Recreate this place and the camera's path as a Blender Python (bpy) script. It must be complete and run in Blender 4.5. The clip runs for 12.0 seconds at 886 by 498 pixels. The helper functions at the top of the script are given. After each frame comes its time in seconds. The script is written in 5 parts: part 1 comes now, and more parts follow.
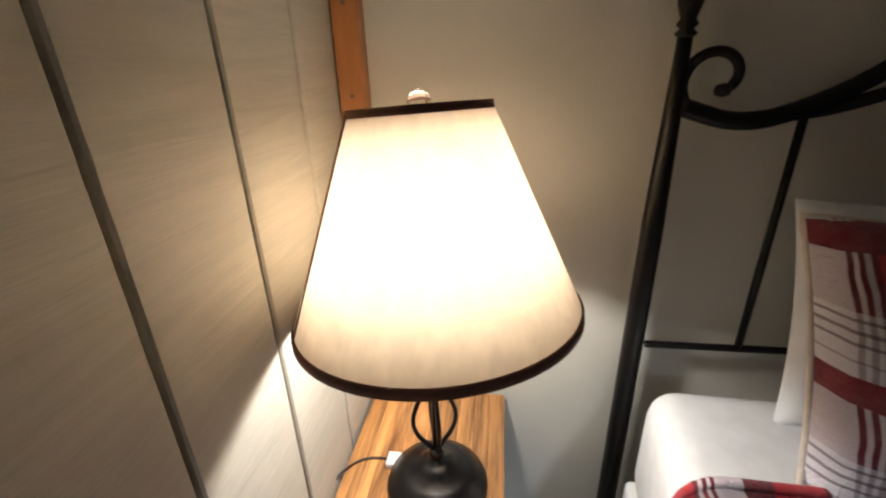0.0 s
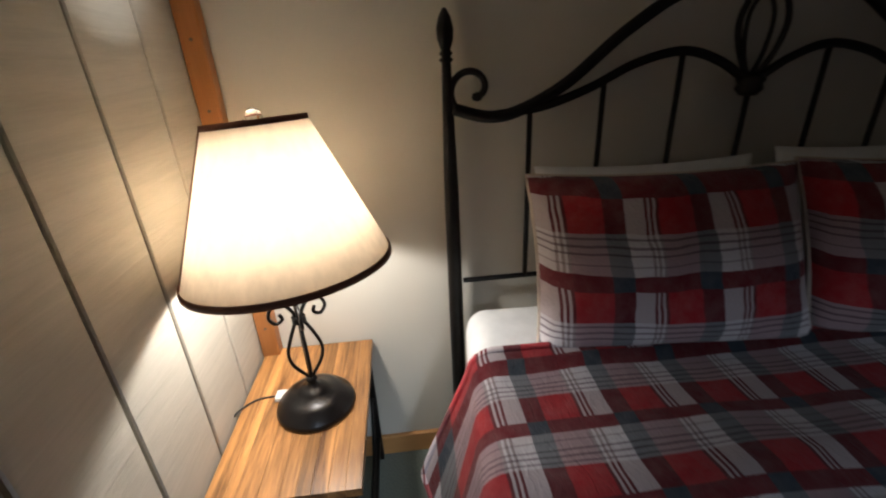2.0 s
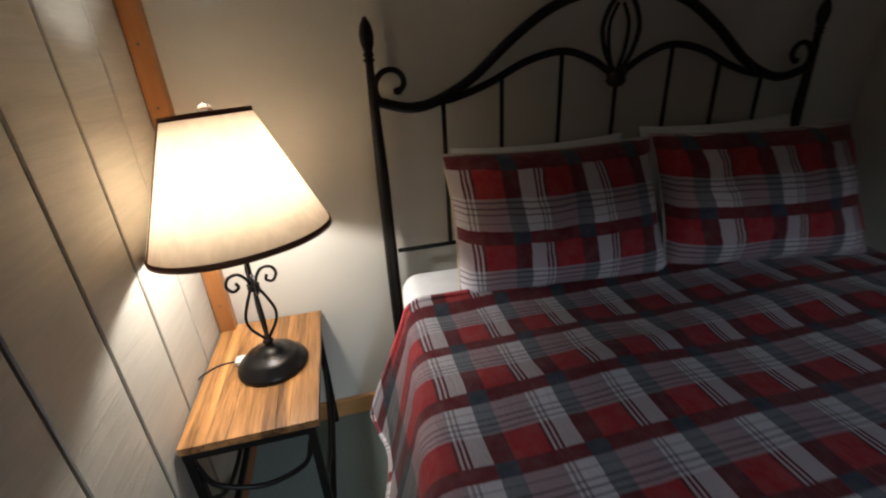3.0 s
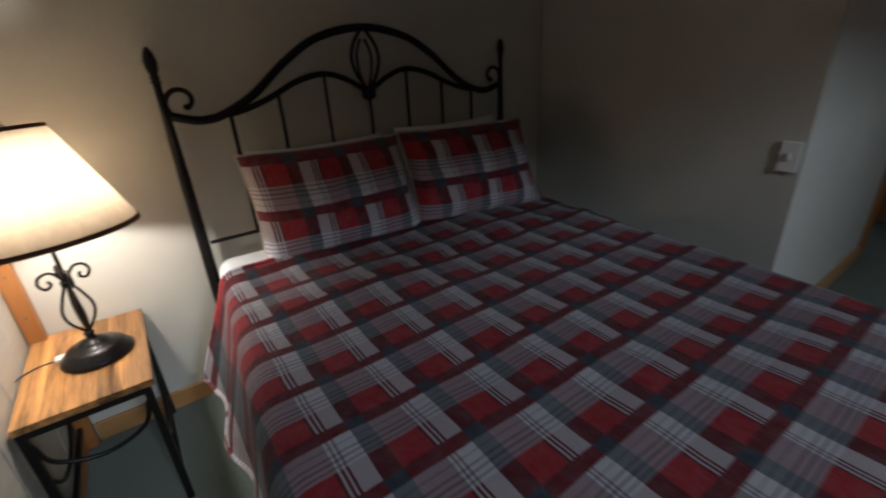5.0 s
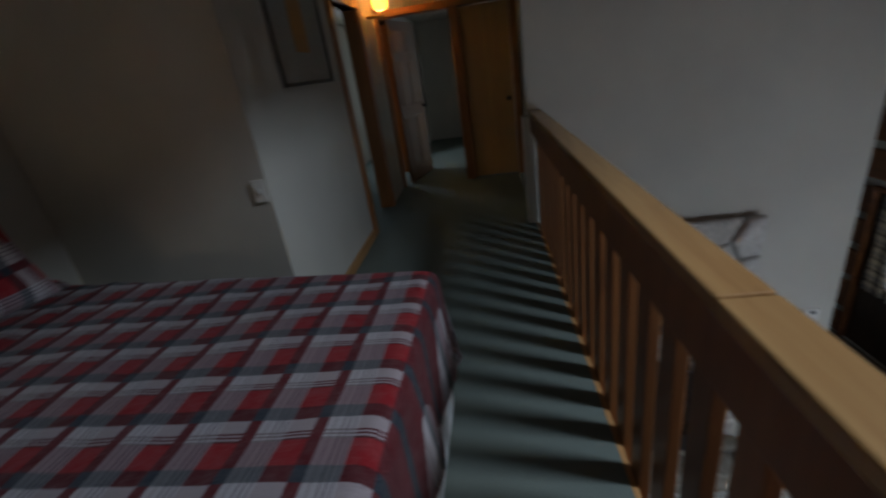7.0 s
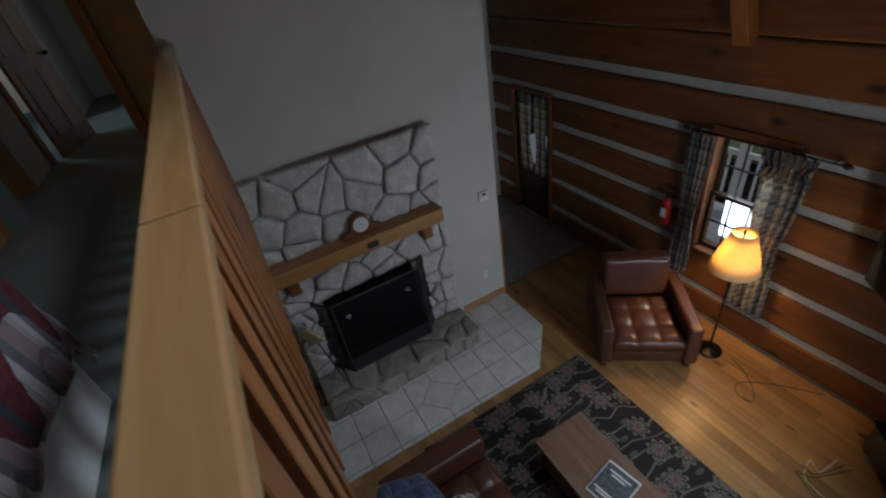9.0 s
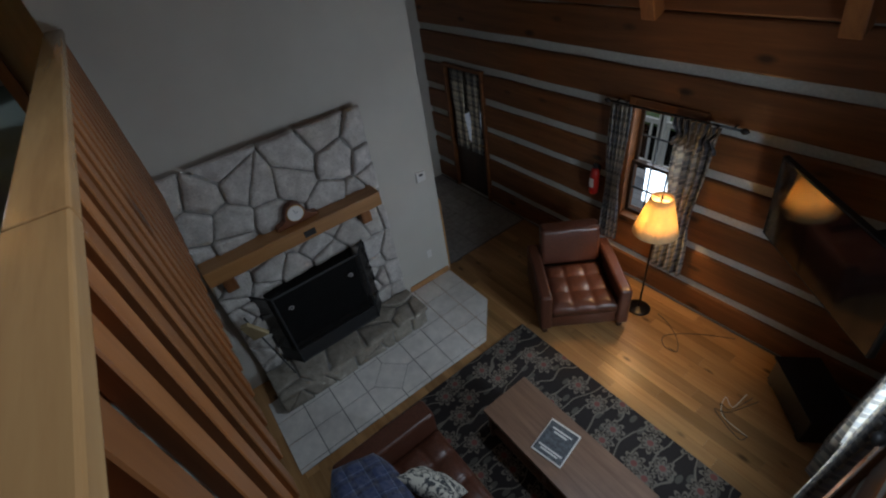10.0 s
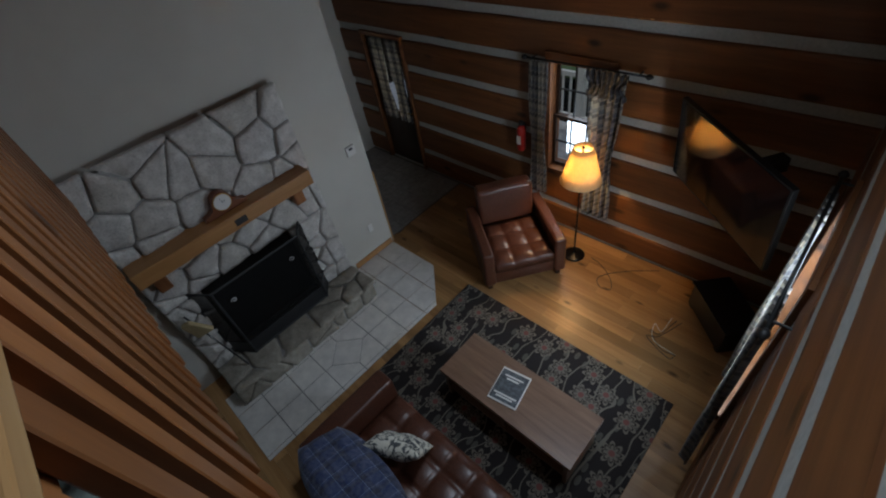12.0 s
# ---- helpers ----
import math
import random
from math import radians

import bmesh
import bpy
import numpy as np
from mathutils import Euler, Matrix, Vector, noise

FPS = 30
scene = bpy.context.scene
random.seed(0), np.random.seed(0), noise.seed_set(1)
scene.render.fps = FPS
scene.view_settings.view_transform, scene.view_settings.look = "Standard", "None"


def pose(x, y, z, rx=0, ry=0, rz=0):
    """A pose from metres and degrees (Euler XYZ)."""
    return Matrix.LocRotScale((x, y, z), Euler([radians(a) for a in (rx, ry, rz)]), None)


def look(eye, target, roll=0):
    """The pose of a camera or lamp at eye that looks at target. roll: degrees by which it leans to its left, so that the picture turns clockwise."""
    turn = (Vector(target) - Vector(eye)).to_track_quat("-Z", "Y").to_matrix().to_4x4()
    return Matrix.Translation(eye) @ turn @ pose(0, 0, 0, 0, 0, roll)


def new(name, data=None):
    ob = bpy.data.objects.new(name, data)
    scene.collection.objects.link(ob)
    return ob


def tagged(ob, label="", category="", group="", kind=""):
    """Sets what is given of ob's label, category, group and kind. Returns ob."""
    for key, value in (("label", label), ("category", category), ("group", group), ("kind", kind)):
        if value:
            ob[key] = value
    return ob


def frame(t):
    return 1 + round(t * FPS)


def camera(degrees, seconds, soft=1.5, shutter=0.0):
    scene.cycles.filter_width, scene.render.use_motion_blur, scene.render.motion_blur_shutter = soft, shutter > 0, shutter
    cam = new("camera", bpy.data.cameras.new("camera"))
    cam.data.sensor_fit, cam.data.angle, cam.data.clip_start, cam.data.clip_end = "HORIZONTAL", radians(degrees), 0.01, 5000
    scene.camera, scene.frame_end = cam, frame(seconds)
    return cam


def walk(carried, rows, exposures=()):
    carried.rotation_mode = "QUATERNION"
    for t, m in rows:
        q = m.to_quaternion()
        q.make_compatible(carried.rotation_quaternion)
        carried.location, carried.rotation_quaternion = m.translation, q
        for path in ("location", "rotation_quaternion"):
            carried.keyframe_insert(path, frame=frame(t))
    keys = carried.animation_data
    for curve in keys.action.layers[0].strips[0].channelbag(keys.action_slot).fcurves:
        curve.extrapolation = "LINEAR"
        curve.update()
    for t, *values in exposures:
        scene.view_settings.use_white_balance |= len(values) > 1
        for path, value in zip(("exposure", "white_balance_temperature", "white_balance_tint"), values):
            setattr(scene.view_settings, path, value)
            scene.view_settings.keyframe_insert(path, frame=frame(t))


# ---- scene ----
cam = camera(91.5, 12.0, 2.0, 0.5)
PATH = [
    (0, (-0.298, -0.906, 1.309), (-0.557, 0.918, 0.529), -1.7),
    (0.5, (-0.257, -0.954, 1.33), (-0.459, 0.865, 0.524), -1.7),
    (1, (-0.21, -1.028, 1.34), (-0.303, 0.798, 0.529), -2.3),
    (1.5, (-0.163, -1.115, 1.351), (-0.131, 0.712, 0.538), -2.7),
    (2, (-0.131, -1.211, 1.355), (0.026, 0.61, 0.543), -3.0),
    (2.5, (-0.118, -1.319, 1.356), (0.15, 0.486, 0.539), -3.1),
    (4.3, (-0.133, -1.788, 1.337), (0.638, -0.125, 0.538), -3.5),
    (4.5, (-0.12, -1.834, 1.319), (0.713, -0.187, 0.549), -3.3),
    (5, (-0.152, -1.959, 1.367), (0.905, -0.461, 0.567), -3.2),
    (5.5, (-0.159, -2.074, 1.344), (1.152, -0.776, 0.571), -4.0),
    (6, (-0.168, -2.225, 1.38), (1.391, -1.215, 0.639), -5.0),
    (6.5, (-0.181, -2.397, 1.403), (1.56, -1.751, 0.66), -6.6),
    (7, (-0.191, -2.596, 1.418), (1.637, -2.348, 0.646), -8.6),
    (7.5, (-0.211, -2.771, 1.399), (1.596, -2.906, 0.552), -10.3),
    (7.7, (-0.21, -2.834, 1.383), (1.559, -3.089, 0.484), -10.8),
    (9.3, (-0.374, -3.188, 1.301), (1.079, -3.891, 0.12), -10.0),
    (9.5, (-0.403, -3.208, 1.307), (1.02, -3.942, 0.107), -10.1),
    (10, (-0.422, -3.231, 1.312), (0.918, -4.031, 0.062), -9.9),
    (10.5, (-0.447, -3.246, 1.31), (0.832, -4.073, 0.015), -10.2),
    (11, (-0.47, -3.246, 1.304), (0.754, -4.098, -0.029), -10.6),
    (11.5, (-0.499, -3.247, 1.31), (0.67, -4.128, -0.052), -11.0),
    (12, (-0.529, -3.244, 1.318), (0.597, -4.151, -0.064), -11.7),
]
walk(cam, [(t, look(eye, target, roll)) for t, eye, target, roll in PATH], [(0.0, 0.0), (6.5, 0.05), (7.5, -0.35), (9.3, -0.28), (12.0, -0.28)])

# ---- light ----
world = bpy.data.worlds.new("world")
scene.world = world
world.use_nodes = True
wn = world.node_tree
sky = wn.nodes.new("ShaderNodeTexSky")
sky.sky_type, sky.sun_disc = "NISHITA", False
sky.sun_elevation, sky.sun_rotation = radians(38), radians(196)
wn.links.new(sky.outputs[0], wn.nodes["Background"].inputs[0])
wn.nodes["Background"].inputs[1].default_value = 0.08


def lamp(name, kind, place, energy, colour, target=None, **settings):
    data = bpy.data.lights.new(name, kind)
    data.energy, data.color = energy, colour
    ob = new(name, data)
    ob.matrix_basis = look(place, target) if target else pose(*place)
    for key, value in settings.items():
        if key == "size":
            data.shape, data.size, data.size_y = "RECTANGLE", value[0], value[1]
        if key == "radius":
            data.shadow_soft_size = value
        if key == "spread":
            data.spread = radians(value)
        if key == "angle":
            data.angle = radians(value)
    return ob


WARM = (1.0, 0.985, 0.95)
AMBER = (1.0, 0.62, 0.27)
DAY = (0.69, 0.83, 1.0)
BEDSIDE, READING, HALLWAY = 17.5, 34.0, 34.0
SKYLIGHT, SOUTH_DAY, WEST_DAY, HALL_FILL = 43.0, 8.0, 54.0, 13.0
SX, SY, SHY = -0.412, -0.285, -0.292          # axis of the bedside lamp
FX, FY = 1.36, -6.875            # axis of the floor lamp
F = -2.836                      # living room floor
WX, SW, EW = -0.72, -7.26, 3.59  # faces of the log walls and of the chimney wall
RY = -2.955                      # inner face of the railing
lamp("sun", "SUN", (0, -20, 20), 0.8, (1.0, 0.95, 0.88), (1.5, 0, 0), angle=12)
lamp("bedside_bulb", "POINT", (SX, SHY, 1.085), BEDSIDE, WARM, radius=0.035)
lamp("reading_bulb", "POINT", (FX, FY, -1.44), READING, AMBER, radius=0.035)
lamp("hallway_bulb", "POINT", (5.06, -1.60, 2.15), HALLWAY, AMBER, radius=0.05)
lamp("skylight_light", "AREA", (0.4, -5.6, 3.44), SKYLIGHT, DAY, (-0.2, -3.0, 0.4), size=(0.6, 0.6), spread=100)
# fill light added to brighten the far hall floor
lamp("room_window_light", "AREA", (6.85, -0.40, 1.4), HALL_FILL, DAY, (6.85, -3, 0.6), size=(0.7, 1.0))
lamp("south_window_light", "AREA", (1.6, SW - 0.12, -1.2), SOUTH_DAY, DAY, (1.6, 0, -1.4), size=(0.5, 1.1))
lamp("west_window_light", "AREA", (WX - 0.16, -5.62, -1.17), WEST_DAY, DAY, (3, -5.0, -1.9), size=(0.75, 1.2))


# ---- materials ----
def material(name, rough=0.6, metal=0.0, colour=(0.5, 0.5, 0.5)):
    m = bpy.data.materials.new(name)
    m.use_nodes = True
    b = m.node_tree.nodes["Principled BSDF"]
    b.inputs["Roughness"].default_value = rough
    b.inputs["Metallic"].default_value = metal
    b.inputs["Base Color"].default_value = (*colour, 1)
    return m, m.node_tree, b


def node(t, kind, **values):
    n = t.nodes.new("ShaderNode" + kind)
    for key, value in values.items():
        n.inputs[key].default_value = value
    return n


def coords(t, scale=(1, 1, 1), turn=(0, 0, 0)):
    c = t.nodes.new("ShaderNodeTexCoord")
    mp = t.nodes.new("ShaderNodeMapping")
    mp.inputs["Scale"].default_value = scale
    mp.inputs["Rotation"].default_value = turn
    t.links.new(c.outputs["Object"], mp.inputs[0])
    return mp.outputs[0]


def ramp(t, fac, stops, constant=False):
    r = t.nodes.new("ShaderNodeValToRGB")
    r.color_ramp.interpolation = "CONSTANT" if constant else "LINEAR"
    e = r.color_ramp.elements
    while len(e) < len(stops):
        e.new(0.5)
    for el, (p, c) in zip(e, stops):
        el.position, el.color = p, (*c, 1)
    t.links.new(fac, r.inputs[0])
    return r.outputs[0]


def mix(t, fac, a, b, kind="MIX"):
    m = t.nodes.new("ShaderNodeMix")
    m.data_type, m.blend_type = "RGBA", kind
    for sock, v in ((m.inputs[0], fac), (m.inputs[6], a), (m.inputs[7], b)):
        if isinstance(v, (int, float)):
            sock.default_value = v
        elif isinstance(v, tuple):
            sock.default_value = (*v, 1)
        else:
            t.links.new(v, sock)
    return m.outputs[2]


def noise_of(t, vec, scale, detail=4, rough=0.55, distort=0.0):
    n = node(t, "TexNoise", Scale=scale, Detail=detail, Roughness=rough, Distortion=distort)
    t.links.new(vec, n.inputs["Vector"])
    return n.outputs["Fac"]


def bump(t, b, height, strength=0.3, dist=0.01):
    n = node(t, "Bump", Strength=strength, Distance=dist)
    t.links.new(height, n.inputs["Height"])
    t.links.new(n.outputs[0], b.inputs["Normal"])


def maths(t, op, a, b=0.0):
    n = t.nodes.new("ShaderNodeMath")
    n.operation = op
    for sock, v in ((n.inputs[0], a), (n.inputs[1], b)):
        if isinstance(v, (int, float)):
            sock.default_value = v
        else:
            t.links.new(v, sock)
    return n.outputs[0]


def wood(name, dark, light, axis, rough=0.45, scale=9.0, knots=0.0, vary=0.25, relief=0.25):
    """Timber with its grain along the axis 0, 1 or 2."""
    m, t, b = material(name, rough)
    stretch = [1.0, 1.0, 1.0]
    stretch[axis] = 0.07
    info = t.nodes.new("ShaderNodeObjectInfo")
    add = t.nodes.new("ShaderNodeVectorMath")
    add.operation = "MULTIPLY_ADD"
    c = t.nodes.new("ShaderNodeTexCoord")
    t.links.new(info.outputs["Random"], add.inputs[0])
    add.inputs[1].default_value = (7.0, 5.0, 3.0)
    t.links.new(c.outputs["Object"], add.inputs[2])
    mp = t.nodes.new("ShaderNodeMapping")
    mp.inputs["Scale"].default_value = stretch
    t.links.new(add.outputs[0], mp.inputs[0])
    v = mp.outputs[0]
    broad = noise_of(t, v, scale, 5, 0.6, 1.2)
    fine = noise_of(t, v, scale * 9, 3, 0.6)
    fac = maths(t, "ADD", maths(t, "MULTIPLY", broad, 0.75), maths(t, "MULTIPLY", fine, 0.25))
    col = ramp(t, fac, [(0.32, dark), (0.5, tuple((p + q) / 2 for p, q in zip(dark, light))), (0.68, light)])
    shade = maths(t, "ADD", maths(t, "MULTIPLY", info.outputs["Random"], vary), 1 - vary / 2)
    grey = t.nodes.new("ShaderNodeCombineColor")
    for k in range(3):
        t.links.new(shade, grey.inputs[k])
    col = mix(t, 1.0, col, grey.outputs[0], "MULTIPLY")
    if knots:
        vor = node(t, "TexVoronoi", Scale=knots)
        sq = [1.0, 1.0, 1.0]
        sq[axis] = 0.45
        mp2 = t.nodes.new("ShaderNodeMapping")
        mp2.inputs["Scale"].default_value = sq
        t.links.new(add.outputs[0], mp2.inputs[0])
        t.links.new(mp2.outputs[0], vor.inputs["Vector"])
        spot = ramp(t, vor.outputs["Distance"], [(0.06, (1, 1, 1)), (0.17, (0, 0, 0))])
        col = mix(t, spot, col, tuple(x * 0.35 for x in dark))
    t.links.new(col, b.inputs["Base Color"])
    bump(t, b, fac, relief, 0.004)
    return m


def plaster(name, colour, rough=0.85):
    m, t, b = material(name, rough)
    v = coords(t)
    big = noise_of(t, v, 1.3, 3)
    fine = noise_of(t, v, 160, 3)
    lo, hi = tuple(x * 0.93 for x in colour), tuple(min(1, x * 1.04) for x in colour)
    t.links.new(ramp(t, big, [(0.3, lo), (0.7, hi)]), b.inputs["Base Color"])
    bump(t, b, fine, 0.12, 0.003)
    return m


def plain(name, colour, rough=0.5, metal=0.0, scale=60, relief=0.1, vary=0.12):
    m, t, b = material(name, rough, metal)
    v = coords(t)
    n = noise_of(t, v, scale, 4)
    t.links.new(ramp(t, n, [(0.3, tuple(x * (1 - vary) for x in colour)), (0.7, tuple(min(1, x * (1 + vary)) for x in colour))]), b.inputs["Base Color"])
    bump(t, b, n, relief, 0.003)
    return m


def plaid(name, period, sett_u, sett_v, axes=(0, 1), turn=0.0, shift=(0, 0)):
    """Woven check; the setts are stops (place in the repeat, colour)."""
    m, t, b = material(name, 0.9)
    v = coords(t, turn=(0, 0, turn))
    sep = t.nodes.new("ShaderNodeSeparateXYZ")
    t.links.new(v, sep.inputs[0])
    wob = noise_of(t, v, 7, 3)
    cols = []
    for ax, sett, sh, per in zip(axes, (sett_u, sett_v), shift, period):
        u = maths(t, "ADD", maths(t, "DIVIDE", sep.outputs[ax], per), sh + 50)
        u = maths(t, "ADD", u, maths(t, "MULTIPLY", wob, 0.05))
        cols.append(ramp(t, maths(t, "FRACT", u), sett, True))
    weave = noise_of(t, v, 260, 2, 0.7)
    both = mix(t, ramp(t, weave, [(0.40, (0.2, 0.2, 0.2)), (0.60, (0.8, 0.8, 0.8))]), cols[0], cols[1])
    product = mix(t, 1.0, cols[0], cols[1], "MULTIPLY")
    root = node(t, "Gamma", Gamma=0.5)
    t.links.new(product, root.inputs[0])
    both = mix(t, 0.55, both, root.outputs[0])
    worn = noise_of(t, v, 30, 4)
    both = mix(t, ramp(t, worn, [(0.35, (0, 0, 0)), (0.8, (0.16, 0.16, 0.16))]), both, (0.5, 0.47, 0.45))
    t.links.new(both, b.inputs["Base Color"])
    b.inputs["Sheen Weight"].default_value = 0.15
    bump(t, b, noise_of(t, v, 45, 3), 0.35, 0.006)
    return m


def tartan(name, period, axes, turn, place, flip=1):
    """Printed check: a dark, a light and a red row, each with its own run of colours; place is the middle of a navy square."""
    m, t, b = material(name, 0.9)
    v = coords(t, turn=(0, 0, turn))
    sep = t.nodes.new("ShaderNodeSeparateXYZ")
    t.links.new(v, sep.inputs[0])
    wob = noise_of(t, v, 6, 3)
    runs = []
    for ax, per, at, mid in zip(axes, period, place, (0.485, 0.91)):
        u = maths(t, "DIVIDE", maths(t, "SUBTRACT", sep.outputs[ax], at), per * flip)
        u = maths(t, "ADD", u, maths(t, "MULTIPLY", wob, 0.07))
        runs.append(maths(t, "FRACT", maths(t, "ADD", u, 50 + mid - 0.035)))
    u, w = runs
    white = [(0.0, None), (0.035, PALE), (0.065, None), (0.095, PALE), (0.125, None), (0.155, PALE)]

    def run(line, pale, dark, mid):
        stops = [(p, line if c is None else pale) for p, c in white]
        return ramp(t, u, stops + [(0.37, dark), (0.60, mid)], True)

    red_row = run(DKRED, (0.52, 0.45, 0.48), DKRED, RED)
    light_row = run((0.36, 0.30, 0.32), PALE, GREY, MAUVE)
    dark_row = ramp(t, u, [(0.0, (0.17, 0.010, 0.018)), (0.37, NAVY), (0.60, (0.15, 0.009, 0.017))], True)
    stripes = ramp(t, w, [(0.0, (1, 1, 1)), (0.42, (0.42, 0.36, 0.40)), (0.445, (1, 1, 1)), (0.50, (0.42, 0.36, 0.40)), (0.525, (1, 1, 1)), (0.58, (0.42, 0.36, 0.40)), (0.605, (1, 1, 1)), (0.70, (0.62, 0.58, 0.60)), (0.72, (1, 1, 1))], True)
    light_row = mix(t, 1.0, light_row, stripes, "MULTIPLY")
    col = mix(t, maths(t, "GREATER_THAN", w, 0.38), red_row, light_row)
    col = mix(t, maths(t, "GREATER_THAN", w, 0.82), col, dark_row)
    worn = noise_of(t, v, 30, 4)
    col = mix(t, ramp(t, worn, [(0.35, (0, 0, 0)), (0.8, (0.13, 0.13, 0.13))]), col, (0.45, 0.42, 0.42))
    weave = noise_of(t, v, 420, 2, 0.7)
    col = mix(t, 0.5, col, ramp(t, weave, [(0.3, (0.62, 0.62, 0.62)), (0.7, (1, 1, 1))]), "MULTIPLY")
    t.links.new(col, b.inputs["Base Color"])
    b.inputs["Sheen Weight"].default_value = 0.12
    crinkle = noise_of(t, coords(t, (1, 0.35, 1)), 75, 3, 0.6, 0.8)
    bump(t, b, crinkle, 0.6, 0.008)
    return m


RED, DKRED, NAVY, GREY, PALE = (0.40, 0.013, 0.022), (0.13, 0.008, 0.015), (0.035, 0.052, 0.075), (0.19, 0.20, 0.225), (0.66, 0.63, 0.67)
MAUVE = (0.40, 0.28, 0.31)

M_PANEL = wood("painted_board", (0.40, 0.375, 0.32), (0.49, 0.46, 0.40), 1, 0.6, 34, 0, 0.05, 0.6)
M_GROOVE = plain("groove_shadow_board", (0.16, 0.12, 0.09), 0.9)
M_WALL = plaster("painted_plaster", (0.56, 0.535, 0.475))
M_TRIM = wood("pine_trim", (0.30, 0.11, 0.03), (0.46, 0.19, 0.06), 2, 0.4, 8, 0)
M_BASE = wood("pine_baseboard", (0.36, 0.17, 0.06), (0.52, 0.28, 0.11), 0, 0.4)
M_RAIL = wood("pine_handrail", (0.28, 0.145, 0.056), (0.41, 0.24, 0.10), 0, 0.26, 7, 3.2)
M_BALUSTER = wood("pine_baluster", (0.17, 0.058, 0.016), (0.30, 0.118, 0.037), 2, 0.4, 9, 2.6, 0.4)
M_TOP = wood("table_plank", (0.07, 0.026, 0.010), (0.60, 0.29, 0.10), 1, 0.32, 24, 0, 0.8)
M_LOG = wood("cedar_log", (0.11, 0.037, 0.010), (0.26, 0.096, 0.028), 0, 0.5, 5, 3.6, 0.3, 0.4)
M_LOGW = wood("cedar_log_side", (0.11, 0.037, 0.010), (0.26, 0.096, 0.028), 1, 0.5, 5, 3.6, 0.3, 0.4)
M_CHINK = plain("grey_chinking", (0.44, 0.44, 0.40), 0.9, 0, 40, 0.5)
M_FLOOR = wood("oak_board", (0.28, 0.135, 0.045), (0.50, 0.28, 0.115), 0, 0.33, 5, 5.5, 0.45)
M_COFFEE = wood("walnut_veneer", (0.14, 0.075, 0.045), (0.24, 0.14, 0.09), 0, 0.35, 14)
M_IRON = plain("black_iron", (0.016, 0.014, 0.013), 0.42, 0.6, 40, 0.2)
M_BRONZE = plain("dark_bronze", (0.02, 0.018, 0.018), 0.3, 0.7, 30, 0.1)
M_CARPET = plain("green_carpet", (0.145, 0.172, 0.152), 0.95, 0, 240, 0.9, 0.35)
M_SHEET = plain("white_sheet", (0.72, 0.73, 0.74), 0.9, 0, 25, 0.4, 0.05)
M_LEATHER = plain("brown_leather", (0.085, 0.030, 0.017), 0.33, 0, 70, 0.25, 0.3)
M_BLACK = plain("black_metal", (0.035, 0.036, 0.037), 0.45, 0.4)
M_CASTDARK = plain("dark_firebox", (0.02, 0.019, 0.018), 0.9)
M_SOFT_BLACK = plain("black_plastic", (0.014, 0.014, 0.015), 0.4)
M_WHITE = plain("white_plastic", (0.72, 0.70, 0.66), 0.4, 0, 30, 0.03, 0.03)
M_TILE = plain("stone_tile", (0.72, 0.695, 0.65), 0.45, 0, 9, 0.15, 0.12)
M_GROUT = plain("grout", (0.17, 0.155, 0.14), 0.9)
M_ENTRY = plain("entry_tile", (0.30, 0.29, 0.27), 0.5, 0, 14, 0.2, 0.2)
M_MORTAR = plain("grey_mortar", (0.30, 0.29, 0.275), 0.95, 0, 60, 0.6)
M_DOORDARK = wood("dark_door", (0.025, 0.014, 0.008), (0.06, 0.03, 0.016), 2, 0.4)
M_HALLDOOR = wood("pine_door", (0.42, 0.23, 0.08), (0.55, 0.32, 0.12), 2, 0.4, 7)
M_PAINTDOOR = wood("panelled_door", (0.22, 0.10, 0.045), (0.34, 0.18, 0.09), 2, 0.3, 7)
M_RED = plain("red_enamel", (0.42, 0.02, 0.015), 0.3)
M_BRASS = plain("brass", (0.55, 0.36, 0.12), 0.3, 1.0)
M_TRIMBROWN = plain("brown_binding", (0.16, 0.065, 0.04), 0.8)
M_COVER = tartan("red_plaid_quilt", (0.172, 0.170), (0, 1), radians(1.0), (0.61, -1.98))
M_SHAM = tartan("red_plaid_sham", (0.196, 0.186), (0, 2), 0.0, (0.335, 0.875), -1)
BLUE1, BLUE2, BLUE3 = (0.02, 0.035, 0.10), (0.012, 0.016, 0.04), (0.20, 0.25, 0.33)
M_BLUEPLAID = plaid("blue_plaid_throw", (0.13, 0.13), [(0, BLUE1), (0.35, BLUE2), (0.6, BLUE1), (0.72, BLUE3), (0.76, BLUE1)], [(0, BLUE1), (0.4, BLUE2), (0.7, BLUE3), (0.74, BLUE1)], (0, 1))
CREAM, CHAR = (0.50, 0.46, 0.38), (0.06, 0.06, 0.065)
M_CURTAIN = plaid("plaid_curtain", (0.16, 0.16), [(0, CREAM), (0.3, CHAR), (0.55, GREY), (0.75, CREAM)], [(0, CREAM), (0.35, CHAR), (0.6, CREAM), (0.7, GREY)], (0, 2))
M_CURTAINW = plaid("plaid_curtain_side", (0.16, 0.16), [(0, CREAM), (0.3, CHAR), (0.55, GREY), (0.75, CREAM)], [(0, CREAM), (0.35, CHAR), (0.6, CREAM), (0.7, GREY)], (1, 2))

M_HEADING = plaid("dark_plaid_heading", (0.12, 0.12), [(0, CHAR), (0.5, GREY), (0.7, CHAR)], [(0, CHAR), (0.5, GREY), (0.7, CHAR)], (0, 2))


